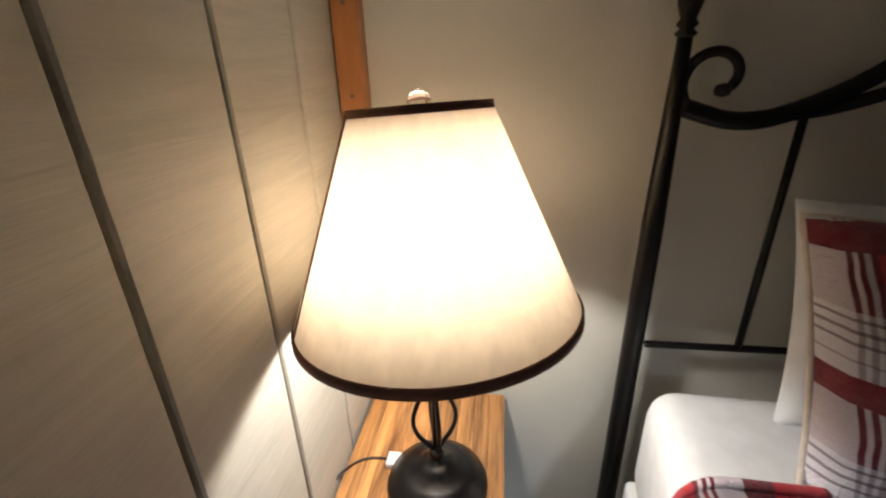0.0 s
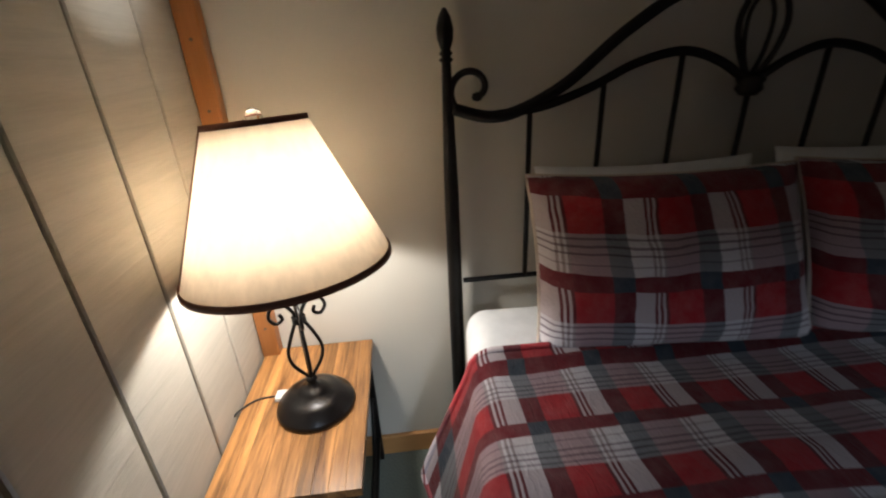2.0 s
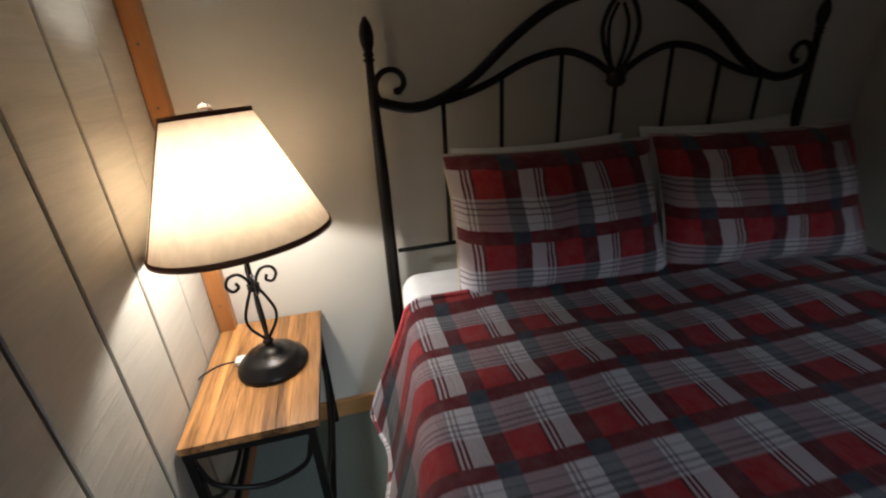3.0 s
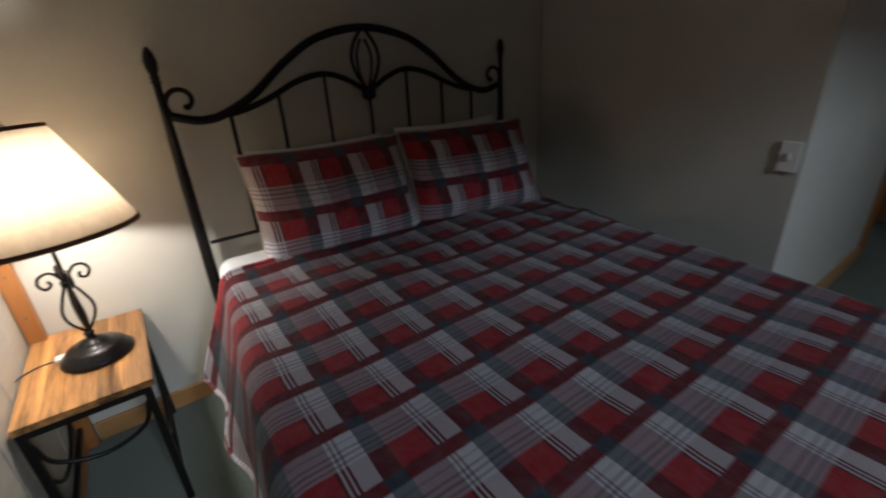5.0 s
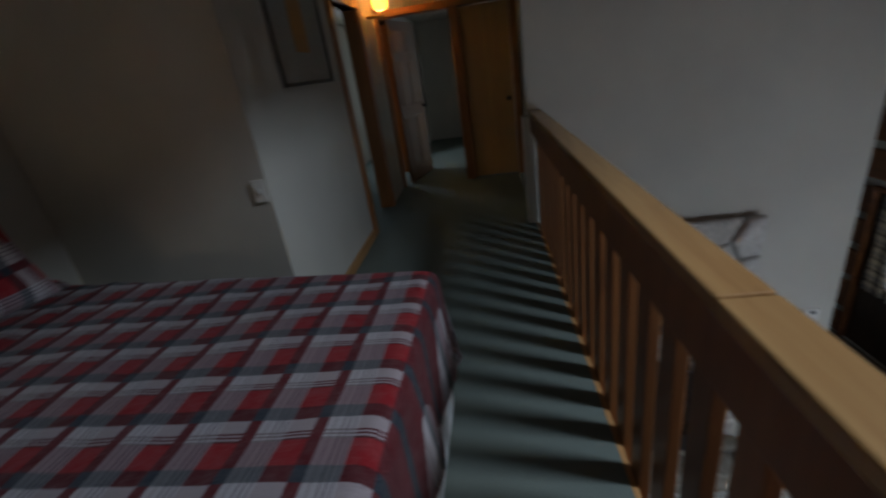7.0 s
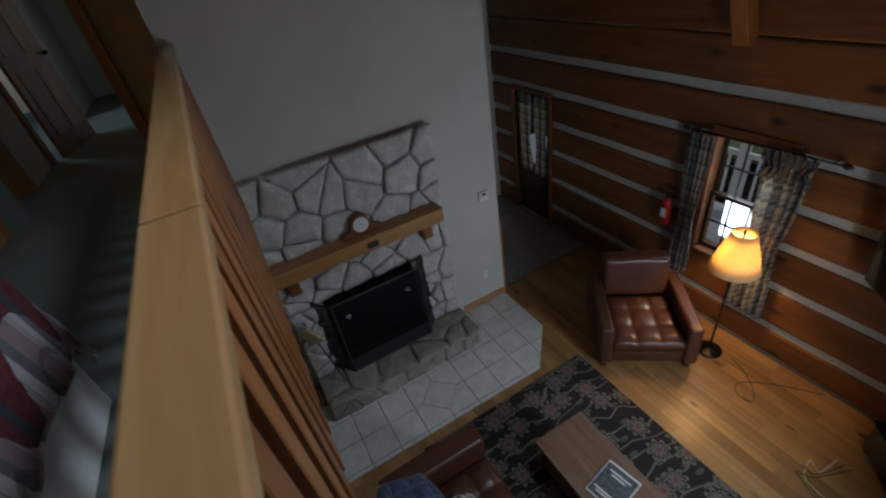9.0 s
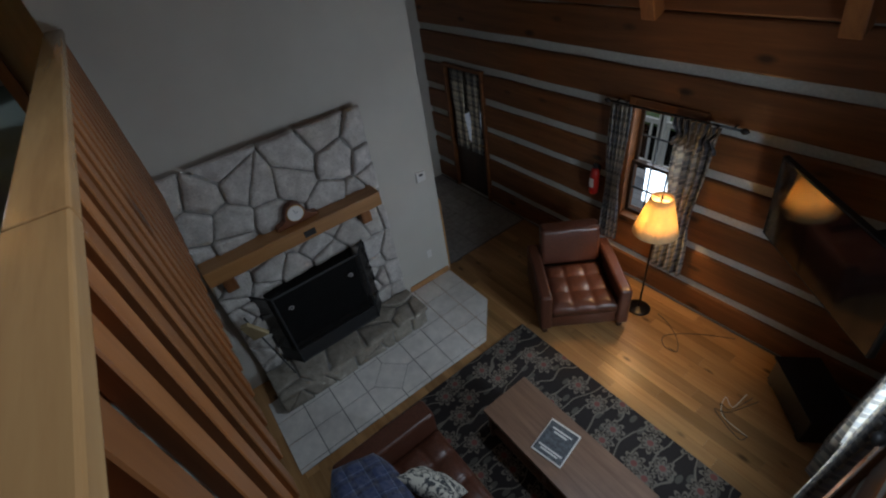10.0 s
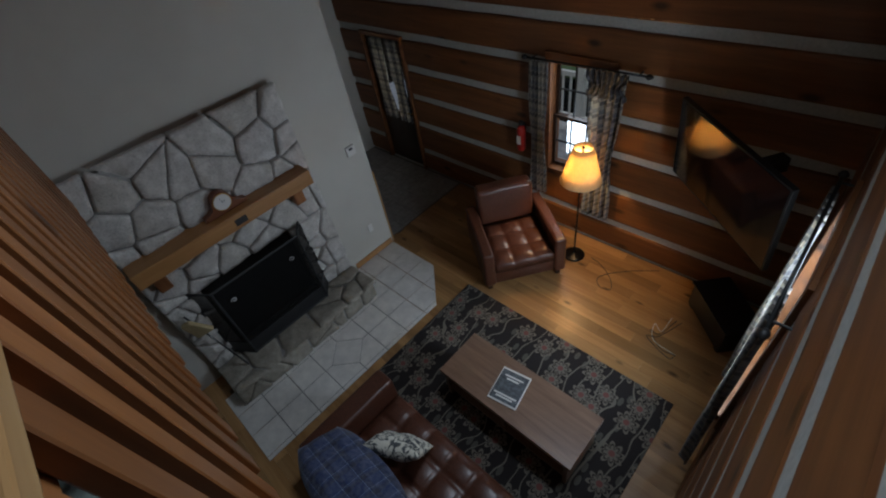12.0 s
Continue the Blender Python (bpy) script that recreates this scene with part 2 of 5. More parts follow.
def shade_material(name, colour, glow):
    m, t, b = material(name, 0.9)
    v = coords(t, (1, 1, 0.35), (0, radians(24), 0))
    n = noise_of(t, v, 55, 4)
    col = ramp(t, n, [(0.3, tuple(x * 0.88 for x in colour)), (0.7, colour)])
    t.links.new(col, b.inputs["Base Color"])
    tr = node(t, "BsdfTranslucent")
    t.links.new(col, tr.inputs[0])
    mx = node(t, "MixShader", Fac=glow)
    t.links.new(b.outputs[0], mx.inputs[1])
    t.links.new(tr.outputs[0], mx.inputs[2])
    t.links.new(mx.outputs[0], t.nodes["Material Output"].inputs[0])
    return m


M_SHADE = shade_material("cream_linen_shade", (0.92, 0.82, 0.69), 0.55)
M_SHADE2 = shade_material("yellow_linen_shade", (0.90, 0.72, 0.42), 0.5)


def glass_material(name, rough=0.0):
    m, t, b = material(name, rough, 0, (0.95, 0.97, 0.97))
    b.inputs["Transmission Weight"].default_value = 1.0
    b.inputs["IOR"].default_value = 1.45
    return m


M_GLASS = glass_material("window_glass")


def stone_material(name, lo, hi):
    m, t, b = material(name, 0.85)
    v = coords(t)
    info = t.nodes.new("ShaderNodeObjectInfo")
    n = noise_of(t, v, 9, 6, 0.65)
    f = noise_of(t, v, 55, 5, 0.7)
    col = ramp(t, n, [(0.3, lo), (0.55, tuple((a + c) / 2 for a, c in zip(lo, hi))), (0.72, hi)])
    dk = ramp(t, f, [(0.36, (0.72, 0.70, 0.68)), (0.52, (1, 1, 1))])
    col = mix(t, 0.8, col, dk, "MULTIPLY")
    tone = ramp(t, info.outputs["Random"], [(0.0, (0.85, 0.83, 0.8)), (1.0, (1.0, 1.0, 1.0))])
    col = mix(t, 1.0, col, tone, "MULTIPLY")
    t.links.new(col, b.inputs["Base Color"])
    bump(t, b, maths(t, "ADD", n, maths(t, "MULTIPLY", f, 0.5)), 0.7, 0.02)
    return m


M_STONE = stone_material("pale_limestone", (0.48, 0.455, 0.425), (0.80, 0.775, 0.74))
M_HEARTH = stone_material("brown_flagstone", (0.26, 0.235, 0.195), (0.48, 0.44, 0.37))


def rug_material():
    m, t, b = material("floral_rug", 0.95)
    v = coords(t)
    ground = (0.022, 0.017, 0.016)
    vor = node(t, "TexVoronoi", Scale=3.6, Randomness=0.7)
    vor.voronoi_dimensions = "2D"
    t.links.new(v, vor.inputs["Vector"])
    sub = t.nodes.new("ShaderNodeVectorMath")
    sub.operation = "SUBTRACT"
    t.links.new(v, sub.inputs[0])
    t.links.new(vor.outputs["Position"], sub.inputs[1])
    sep = t.nodes.new("ShaderNodeSeparateXYZ")
    t.links.new(sub.outputs[0], sep.inputs[0])
    flat = t.nodes.new("ShaderNodeCombineXYZ")
    t.links.new(sep.outputs[0], flat.inputs[0])
    t.links.new(sep.outputs[1], flat.inputs[1])
    ang = maths(t, "ARCTAN2", sep.outputs[1], sep.outputs[0])
    pet = maths(t, "ABSOLUTE", maths(t, "SINE", maths(t, "MULTIPLY", ang, 4.0)))
    length = t.nodes.new("ShaderNodeVectorMath")
    length.operation = "LENGTH"
    t.links.new(flat.outputs[0], length.inputs[0])
    edge = maths(t, "ADD", maths(t, "MULTIPLY", pet, 0.055), 0.06)
    inside = maths(t, "LESS_THAN", length.outputs["Value"], edge)
    core = maths(t, "LESS_THAN", length.outputs["Value"], 0.028)
    ring = maths(t, "LESS_THAN", maths(t, "ABSOLUTE", maths(t, "SUBTRACT", length.outputs["Value"], maths(t, "MULTIPLY", edge, 0.7))), 0.007)
    w = node(t, "TexWave", Scale=2.2, Distortion=9.0, Detail=1.0)
    t.links.new(v, w.inputs["Vector"])
    vine = maths(t, "GREATER_THAN", w.outputs["Fac"], 0.975)
    leaf = node(t, "TexVoronoi", Scale=7.0)
    leaf.voronoi_dimensions = "2D"
    t.links.new(coords(t, (1, 0.5, 1), (0, 0, 0.7)), leaf.inputs["Vector"])
    leaves = maths(t, "LESS_THAN", leaf.outputs["Distance"], 0.17)
    col = mix(t, leaves, ground, (0.095, 0.088, 0.072))
    col = mix(t, vine, col, (0.17, 0.15, 0.12))
    col = mix(t, inside, col, (0.17, 0.145, 0.115))
    col = mix(t, ring, col, ground)
    col = mix(t, core, col, (0.20, 0.07, 0.06))
    t.links.new(col, b.inputs["Base Color"])
    bump(t, b, noise_of(t, v, 300, 2), 0.5, 0.004)
    return m


M_RUG = rug_material()


def print_material():
    m, t, b = material("floral_print_cushion", 0.9)
    v = coords(t)
    n = noise_of(t, v, 17, 3, 0.5, 1.5)
    col = ramp(t, n, [(0.0, (0.06, 0.065, 0.07)), (0.43, (0.30, 0.29, 0.25)), (0.5, (0.62, 0.59, 0.50))], True)
    t.links.new(col, b.inputs["Base Color"])
    return m


M_PRINT = print_material()


# ---- building helpers ----
def thing(name, place, label, category, group="", kind=""):
    ob = new(name)
    ob.empty_display_size = 0.1
    ob.matrix_basis = Matrix.Translation(place)
    return tagged(ob, label, category, group, kind)


def settle(ob, parent):
    ob.parent = parent
    if parent.parent is None:
        ob.matrix_parent_inverse = parent.matrix_basis.inverted()


def part(name, bm, mat, parent=None, label="", smooth=False):
    """One mesh from a bmesh in world coordinates, as a part under parent."""
    bmesh.ops.recalc_face_normals(bm, faces=bm.faces)
    me = bpy.data.meshes.new(name)
    bm.to_mesh(me)
    bm.free()
    if smooth:
        me.polygons.foreach_set("use_smooth", [True] * len(me.polygons))
    me.materials.append(mat)
    ob = new(name, me)
    if parent:
        settle(ob, parent)
    if label:
        ob["label"] = label
    return ob


def single(name, bm, mat, label, category="", kind="", smooth=False, group=""):
    """A thing that is one mesh."""
    return tagged(part(name, bm, mat, None, "", smooth), label, category, group, kind)


def block(x0, x1, y0, y1, z0, z1, edge=0.0, bm=None, m=None, seg=2):
    b = bmesh.new()
    bmesh.ops.create_cube(b, size=1)
    for v in b.verts:
        v.co = Vector(((x0 + x1) / 2 + v.co.x * (x1 - x0), (y0 + y1) / 2 + v.co.y * (y1 - y0), (z0 + z1) / 2 + v.co.z * (z1 - z0)))
    if edge:
        bmesh.ops.bevel(b, geom=b.edges[:], offset=edge, segments=seg, profile=0.5, affect="EDGES")
    if m:
        b.transform(m)
    if bm is None:
        return b
    me = bpy.data.meshes.new("tmp")
    b.to_mesh(me)
    b.free()
    bm.from_mesh(me)
    bpy.data.meshes.remove(me)
    return bm


def lathe(profile, centre=(0, 0, 0), steps=40, bm=None):
    """A turned shape from (radius, height) pairs."""
    bm = bm or bmesh.new()
    rings = []
    for r, z in profile:
        rings.append([bm.verts.new((centre[0] + r * math.cos(2 * math.pi * k / steps), centre[1] + r * math.sin(2 * math.pi * k / steps), centre[2] + z)) for k in range(steps)])
    for a, b in zip(rings, rings[1:]):
        for k in range(steps):
            bm.faces.new((a[k], a[(k + 1) % steps], b[(k + 1) % steps], b[k]))
    return bm


def tube(path, radius, bm=None, sides=8, taper=None):
    """A rod swept along a path of points."""
    bm = bm or bmesh.new()
    pts = [Vector(p) for p in path]
    rings = []
    up = None
    for k, p in enumerate(pts):
        d = (pts[min(k + 1, len(pts) - 1)] - pts[max(k - 1, 0)]).normalized()
        if up is None:
            up = d.orthogonal().normalized()
        up = (up - d * up.dot(d)).normalized()
        side = d.cross(up)
        r = taper[k] if taper else radius
        rings.append([bm.verts.new(p + (up * math.cos(2 * math.pi * j / sides) + side * math.sin(2 * math.pi * j / sides)) * r) for j in range(sides)])
    for a, b in zip(rings, rings[1:]):
        for j in range(sides):
            bm.faces.new((a[j], a[(j + 1) % sides], b[(j + 1) % sides], b[j]))
    bm.faces.new(rings[0][::-1])
    bm.faces.new(rings[-1])
    return bm


def curve(points, n=10):
    """Smooth path through the points."""
    p = [Vector(q) for q in points]
    p = [p[0] * 2 - p[1]] + p + [p[-1] * 2 - p[-2]]
    out = []
    for a, b, c, d in zip(p, p[1:], p[2:], p[3:]):
        for k in range(n):
            s = k / n
            out.append(0.5 * ((2 * b) + (c - a) * s + (2 * a - 5 * b + 4 * c - d) * s * s + (3 * b - a - 3 * c + d) * s ** 3))
    out.append(p[-2])
    return out


def spiral(cx, cz, y, r0, r1, a0, a1, n=26):
    return [(cx + (r0 + (r1 - r0) * k / n) * math.cos(radians(a0 + (a1 - a0) * k / n)), y, cz + (r0 + (r1 - r0) * k / n) * math.sin(radians(a0 + (a1 - a0) * k / n))) for k in range(n + 1)]


def cut(rects, hole):
    """Rectangles (u0, u1, v0, v1) less the hole."""
    out = []
    h0, h1, g0, g1 = hole
    for u0, u1, v0, v1 in rects:
        if h1 <= u0 or h0 >= u1 or g1 <= v0 or g0 >= v1:
            out.append((u0, u1, v0, v1))
            continue
        if u0 < h0:
            out.append((u0, h0, v0, v1))
        if h1 < u1:
            out.append((h1, u1, v0, v1))
        a, b = max(u0, h0), min(u1, h1)
        if v0 < g0:
            out.append((a, b, v0, g0))
        if g1 < v1:
            out.append((a, b, g1, v1))
    return out


def pillow(w, h, d, m, seed=0, n=22):
    """A stuffed cushion, w by h and d thick, at the pose m."""
    bm = bmesh.new()
    grids = []
    for sgn in (1, -1):
        g = []
        for i in range(n + 1):
            row = []
            for j in range(n + 1):
                u, v = -1 + 2 * i / n, -1 + 2 * j / n
                pinch = 1 - 0.07 * (1 - u * u) * (abs(v) > 0.0) * abs(v) ** 6
                fat = max(0.0, (1 - abs(u) ** 2.4) * (1 - abs(v) ** 2.4)) ** 0.5
                q = Vector((u * w / 2 * (1 - 0.05 * (1 - v * v) * abs(u) ** 4), 0, v * h / 2 * pinch))
                ripple = noise.noise(Vector((u * 2.2 + seed, v * 2.2, sgn * 3.0))) * 0.12 * d + noise.noise(Vector((u * 6 + seed, v * 6, sgn))) * 0.04 * d
                q.y = sgn * (fat * d / 2 + ripple * fat + 0.004)
                row.append(bm.verts.new(m @ q))
            g.append(row)
        grids.append(g)
        for i in range(n):
            for j in range(n):
                bm.faces.new((g[i][j], g[i + 1][j], g[i + 1][j + 1], g[i][j + 1]))
    a, b = grids
    rim = [(i, 0) for i in range(n)] + [(n, j) for j in range(n)] + [(i, n) for i in range(n, 0, -1)] + [(0, j) for j in range(n, 0, -1)]
    for p, q in zip(rim, rim[1:] + rim[:1]):
        bm.faces.new((a[p[0]][p[1]], a[q[0]][q[1]], b[q[0]][q[1]], b[p[0]][p[1]]))
    return bm, [a[i][j].co.copy() for i, j in rim]


# ---- structure ----
def setting(name, bm, mat, label):
    return single(name, bm, mat, label, "", "structure")


setting("floor_loft", block(-0.62, 9.4, RY - 0.02, 0.0, -0.3, 0.0), M_CARPET, "dark green carpet on the sleeping loft")
setting("loft_fascia", block(-0.7, EW, RY - 0.0435, RY - 0.0205, -0.32, -0.004, 0.003), M_BASE, "pine board along the loft edge")
setting("wall_north", block(-0.9, 2.1, 0.0, 0.12, -0.3, 2.26), M_WALL, "cream painted wall behind the bed")
closet = block(1.94, 2.06, -1.437, -0.001, 0, 2.26)
for v in closet.verts:
    v.co.x += 0.065 * (v.co.y + 1.437)
setting("wall_closet_side", closet, M_WALL, "cream painted partition beside the bed")
setting("wall_closet_front", block(2.0601, 3.66, -1.437, -1.317, 0, 2.26), M_WALL, "cream painted wall with a picture")
setting("wall_hall_north", block(4.66, 5.46, -1.437, -1.317, 0, 2.26), M_WALL, "cream wall between two hall doors")
setting("wall_hall_far", block(9.2, 9.32, -3.2, -1.0, 0, 2.26), M_WALL, "cream wall at the end of the hall")
setting("wall_hall_back", block(7.5, 9.2, -1.437, -1.317, 0, 2.26), M_WALL, "cream wall along the hall")
setting("wall_hall_south", block(5.64, 9.2, -2.53, -2.41, 0, 2.26), M_WALL, "cream wall along the hall")
setting("wall_stair_end", block(EW + 0.13, 5.5, -3.20, -3.08, 0, 2.26), M_WALL, "cream wall beside the hall door")
setting("wall_hall_doorhead", block(5.5, 5.62, -3.08, -1.44, 2.06, 2.26), M_WALL, "cream wall above the hall door")
setting("wall_closet_doorhead", block(3.66, 4.66, -1.436, -1.318, 2.05, 2.26), M_WALL, "cream wall above a doorway")
setting("wall_bedroom_doorhead", block(5.46, 7.5, -1.436, -1.318, 2.05, 2.26), M_WALL, "cream wall above a doorway")
# opening and pane are unseen, added to go with the hall fill light
behind = bmesh.new()
for u0, u1, v0, v1 in cut([(3.6, 9.3, 0, 2.26)], (6.5, 7.2, 0.9, 1.9)):
    block(u0, u1, -0.4, -0.28, v0, v1, 0, behind)
added_pane = setting("window_4", block(6.5, 7.2, -0.31, -0.304, 0.9, 1.9), M_GLASS, "unseen window added round the hall fill light")
added_pane.visible_shadow = False
setting("wall_room_behind", behind, M_WALL, "plain wall of the rooms off the hall")
setting("wall_chimney", block(EW, EW + 0.12, -5.68, -2.95, F, 3.6), M_WALL, "cream painted chimney wall of the living room")
setting("wall_under_loft_east", block(EW, EW + 0.12, -2.949, -0.5, F, -0.31), M_WALL, "plain wall below the loft")
setting("wall_under_loft", block(-0.9, EW, -0.62, -0.5, F, -0.31), M_WALL, "plain wall below the loft")
setting("wall_entry_side", block(EW + 0.12, 5.9, -5.68, -5.56, F, 3.6), M_WALL, "cream wall of the entry")
setting("wall_entry_east", block(5.9, 6.02, -7.4, -5.5, F, 3.6), M_WALL, "plain wall of the entry")
setting("floor_living_base", block(-0.9, 6.0, -7.4, -0.5, F - 0.2, F - 0.012), M_GROUT, "subfloor of the living room")
setting("ceiling_loft", block(-0.9, 9.4, RY - 0.1, 0.12, 2.26, 2.42), M_WALL, "painted ceiling over the loft")
# unseen header, added to hold skylight off the pillows and bed wall
setting("beam_loft", block(-0.9, 6.02, RY - 0.1, RY + 0.0, 2.09, 2.26), M_WALL, "unseen header added to keep the skylight off the pillows")
setting("wall_above_loft", block(-0.9, 6.02, RY - 0.1, RY + 0.02, 2.42, 3.6), M_WALL, "painted wall above the loft opening")
roof = bmesh.new()
for u0, u1, v0, v1 in cut([(-0.95, 6.02, -7.5, RY - 0.1)], (0.0, 0.8, -6.0, -5.2)):
    block(u0, u1, v0, v1, 3.6, 3.75, 0, roof)
setting("ceiling", roof, M_LOG, "dark wood ceiling over the living room")
skylight = setting("window_3", block(0.0, 0.8, -6.0, -5.2, 3.70, 3.706), M_GLASS, "skylight pane in the wood ceiling")
skylight.visible_shadow = False

# panelled wall of the loft: boards over a dark backing that paints the shade in the grooves
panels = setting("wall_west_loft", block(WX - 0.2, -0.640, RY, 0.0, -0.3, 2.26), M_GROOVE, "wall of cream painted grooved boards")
y = 0.0
while y > RY + 0.02:
    y1 = max(y - 0.203, RY)
    part("board", block(-0.645, -0.62, y1 + 0.004, y - 0.004, 0.0, 2.26, 0.003, seg=1), M_PANEL, panels)
    y = y1
setting("corner_trim", block(-0.618, -0.565, -0.045, -0.001, 0, 2.75, 0.005), M_TRIM, "orange pine corner trim with nail holes")
for z in (0.62, 0.78, 1.18, 1.26, 1.42, 1.66):
    part("nail_hole", lathe([(0, 0), (0.004, 0), (0.004, 0.003), (0, 0.003)], steps=8), M_GROOVE, bpy.data.objects["corner_trim"]).matrix_basis = pose(-0.59, -0.0445, z, 90)
setting("baseboard", block(-0.56, 2.0, -0.018, -0.001, 0.0, 0.085, 0.004), M_BASE, "pine baseboard along the bed wall")
setting("baseboard_closet", block(1.95, 3.62, -1.457, -1.4375, 0.0, 0.085, 0.004), M_BASE, "pine baseboard below the picture")
setting("baseboard_panel", block(-0.618, -0.602, RY + 0.01, -0.05, 0.0, 0.085, 0.004), M_TRIM, "pine baseboard along the boards")
setting("baseboard_chimney", block(EW - 0.018, EW - 0.001, -5.66, -5.0, F, F + 0.09, 0.004), M_BASE, "pine baseboard beside the hearth")
setting("trim_wall_end", block(EW - 0.012, EW + 0.132, -5.70, -5.682, F, F + 1.2, 0.004), M_BASE, "pine corner trim at the entry")

# log walls
CHINKS = [3.0, 2.55, 2.1, 1.65, 1.2, 0.75, 0.29, -0.17, -0.63, -1.08, -1.51, -1.97, -2.46]
S_HOLES = [(1.34, 2.02, -1.92, -0.60), (4.44, 5.38, F, -0.65)]
W_HOLES = [(-6.05, -5.2, -1.85, -0.50)]


def log_wall(name, label, lo, hi, holes, face, along, chinked):
    base = bmesh.new()
    rects = [(lo, hi, F - 0.1, 3.6)]
    for h in holes:
        rects = cut(rects, h)
    for u0, u1, v0, v1 in rects:
        if along == "x":
            block(u0, u1, face - 0.22, face - 0.035, v0, v1, 0, base)
        else:
            block(face - 0.22, face - 0.006, u0, u1, v0, v1, 0, base)
    wall = setting(name, base, M_CHINK, label)
    levels = [3.6] + CHINKS + [F - 0.02]
    for top, low in zip(levels, levels[1:]):
        rows = [(lo, hi, low + (0.05 if low < chinked else 0.006), top - (0.05 if top < chinked else 0.006))]
        for h in holes:
            rows = cut(rows, h)
        for u0, u1, v0, v1 in rows:
            if v1 - v0 < 0.03 or u1 - u0 < 0.03:
                continue
            b = bmesh.new()
            if along == "x":
                block(u0, u1, face - 0.08, face, v0, v1, min(0.022, (v1 - v0) / 3), b)
            else:
                block(face - 0.08, face, u0, u1, v0, v1, min(0.022, (v1 - v0) / 3), b)
            n = max(4, int((u1 - u0) / 0.25))
            for k in range(1, n):
                c = u0 + (u1 - u0) * k / n
                bmesh.ops.bisect_plane(b, geom=b.verts[:] + b.edges[:] + b.faces[:], plane_co=(c, c, 0), plane_no=(1, 0, 0) if along == "x" else (0, 1, 0))
            for v in b.verts:
                u = v.co.x if along == "x" else v.co.y
                v.co.z += 0.010 * noise.noise(Vector((u * 1.7, top * 5, 1.0 if v.co.z > (v0 + v1) / 2 else 4.0)))
                d = 0.010 * noise.noise(Vector((u * 1.3, v.co.z * 3, 9.0)))
                if along == "x":
                    v.co.y += d
                else:
                    v.co.x += d * 0.3
            part("log", b, M_LOG if along == "x" else M_LOGW, wall)
    return wall


log_wall("wall_south", "log wall of dark orange timbers with grey chinking", -0.9, 5.9, S_HOLES, SW, "x", 0.0)
log_wall("wall_west", "log wall of dark orange timbers with grey chinking", -7.4, RY - 0.02, W_HOLES, WX, "y", 1.0)
setting("wall_west_below", block(WX - 0.2, WX, RY - 0.02, -0.5, F, -0.31), M_LOGW, "plain wall below the loft")

# railing
railing = thing("railing", (1.4, RY - 0.05, 0), "pine loft railing with flat balusters and broad handrail", "railing")
part("handrail", block(0.485, EW - 0.02, RY - 0.102, RY + 0.0, 0.957, 0.995, 0.006), M_RAIL, railing, "worn honey-coloured handrail board")
part("handrail", block(-0.60, 0.481, RY - 0.102, RY + 0.001, 0.956, 0.9945, 0.006), M_RAIL, railing)
part("rail_board", block(-0.60, EW - 0.02, RY - 0.042, RY - 0.006, 0.81, 0.9555, 0.004), M_BALUSTER, railing)
bal = block(-0.045, 0.045, -0.018, 0.018, -0.78, 0.43, 0.004, seg=1)
me = None
for k in range(23):
    x = -0.50 + 0.18 * k
    if me is None:
        ob = part("baluster", bal, M_BALUSTER, railing)
        me = ob.data
    else:
        ob = new("baluster", me)
        settle(ob, railing)
    ob.matrix_basis = pose(x, RY - 0.063, 0.5)
setting("newel_wall_end", block(EW - 0.02, EW + 0.13, RY - 0.075, RY + 0.045, 0.0, 0.94, 0.004), M_WALL, "white painted wall end at the railing")

# bedroom and hall doors
def casing(name, label, bits):
    ob = thing(name, (bits[0][0], bits[0][2], bits[0][4]), label, "door frame", kind="structure")
    for q in bits:
        part("jamb", block(*q, 0.005), M_TRIM, ob)
    return ob


casing("trim_door_1", "orange pine door casing in the hall", [(3.63, 3.75, -1.456, -1.30, 0, 2.05), (4.58, 4.69, -1.456, -1.30, 0, 2.05), (3.63, 4.69, -1.457, -1.30, 2.05, 2.15)])
casing("trim_door_2", "orange pine door casing in the hall", [(5.42, 5.54, -1.466, -1.30, 0, 2.05), (6.36, 6.46, -1.456, -1.30, 0, 2.05), (5.42, 6.46, -1.457, -1.30, 2.05, 2.15)])
casing("trim_door_3", "orange pine door casing at the hall end", [(5.46, 5.64, -2.41, -2.30, 0, 2.03), (5.47, 5.63, -3.079, -2.99, 0, 2.03), (5.46, 5.64, -3.079, -1.47, 2.03, 2.11)])


def panel_door(name, label, m, w, h, mat, rows):
    ob = thing(name, m.translation, label, "door", kind="structure")
    part("door_leaf", block(0, w, -0.018, 0.018, 0.01, h, 0.003, m=m), mat, ob)
    for z0, z1 in rows:
        for x0, x1 in ((0.1, w / 2 - 0.04), (w / 2 + 0.04, w - 0.1)):
            part("door_panel", block(x0, x1, -0.026, 0.026, z0, z1, 0.012, m=m), mat, ob)
    knob = lathe([(0.0, -0.07), (0.022, -0.066), (0.028, -0.05), (0.02, -0.035), (0.01, -0.02), (0.01, 0.02), (0.02, 0.035), (0.028, 0.05), (0.022, 0.066), (0.0, 0.07)], steps=16)
    knob.transform(m @ pose(w - 0.06, 0, 0.95, 90))
    part("door_handle", knob, M_BLACK, ob, "", True)
    return ob


panel_door("door_1", "plain pine door closed at the hall end", pose(5.54, -2.41, 0, 0, 0, -90), 0.575, 2.02, M_HALLDOOR, [])
panel_door("door_2", "brown panelled door standing open in the hall", pose(5.58, -1.53, 0, 0, 0, -15), 0.80, 2.02, M_PAINTDOOR, [(0.2, 0.85), (1.0, 1.55), (1.65, 1.9)])

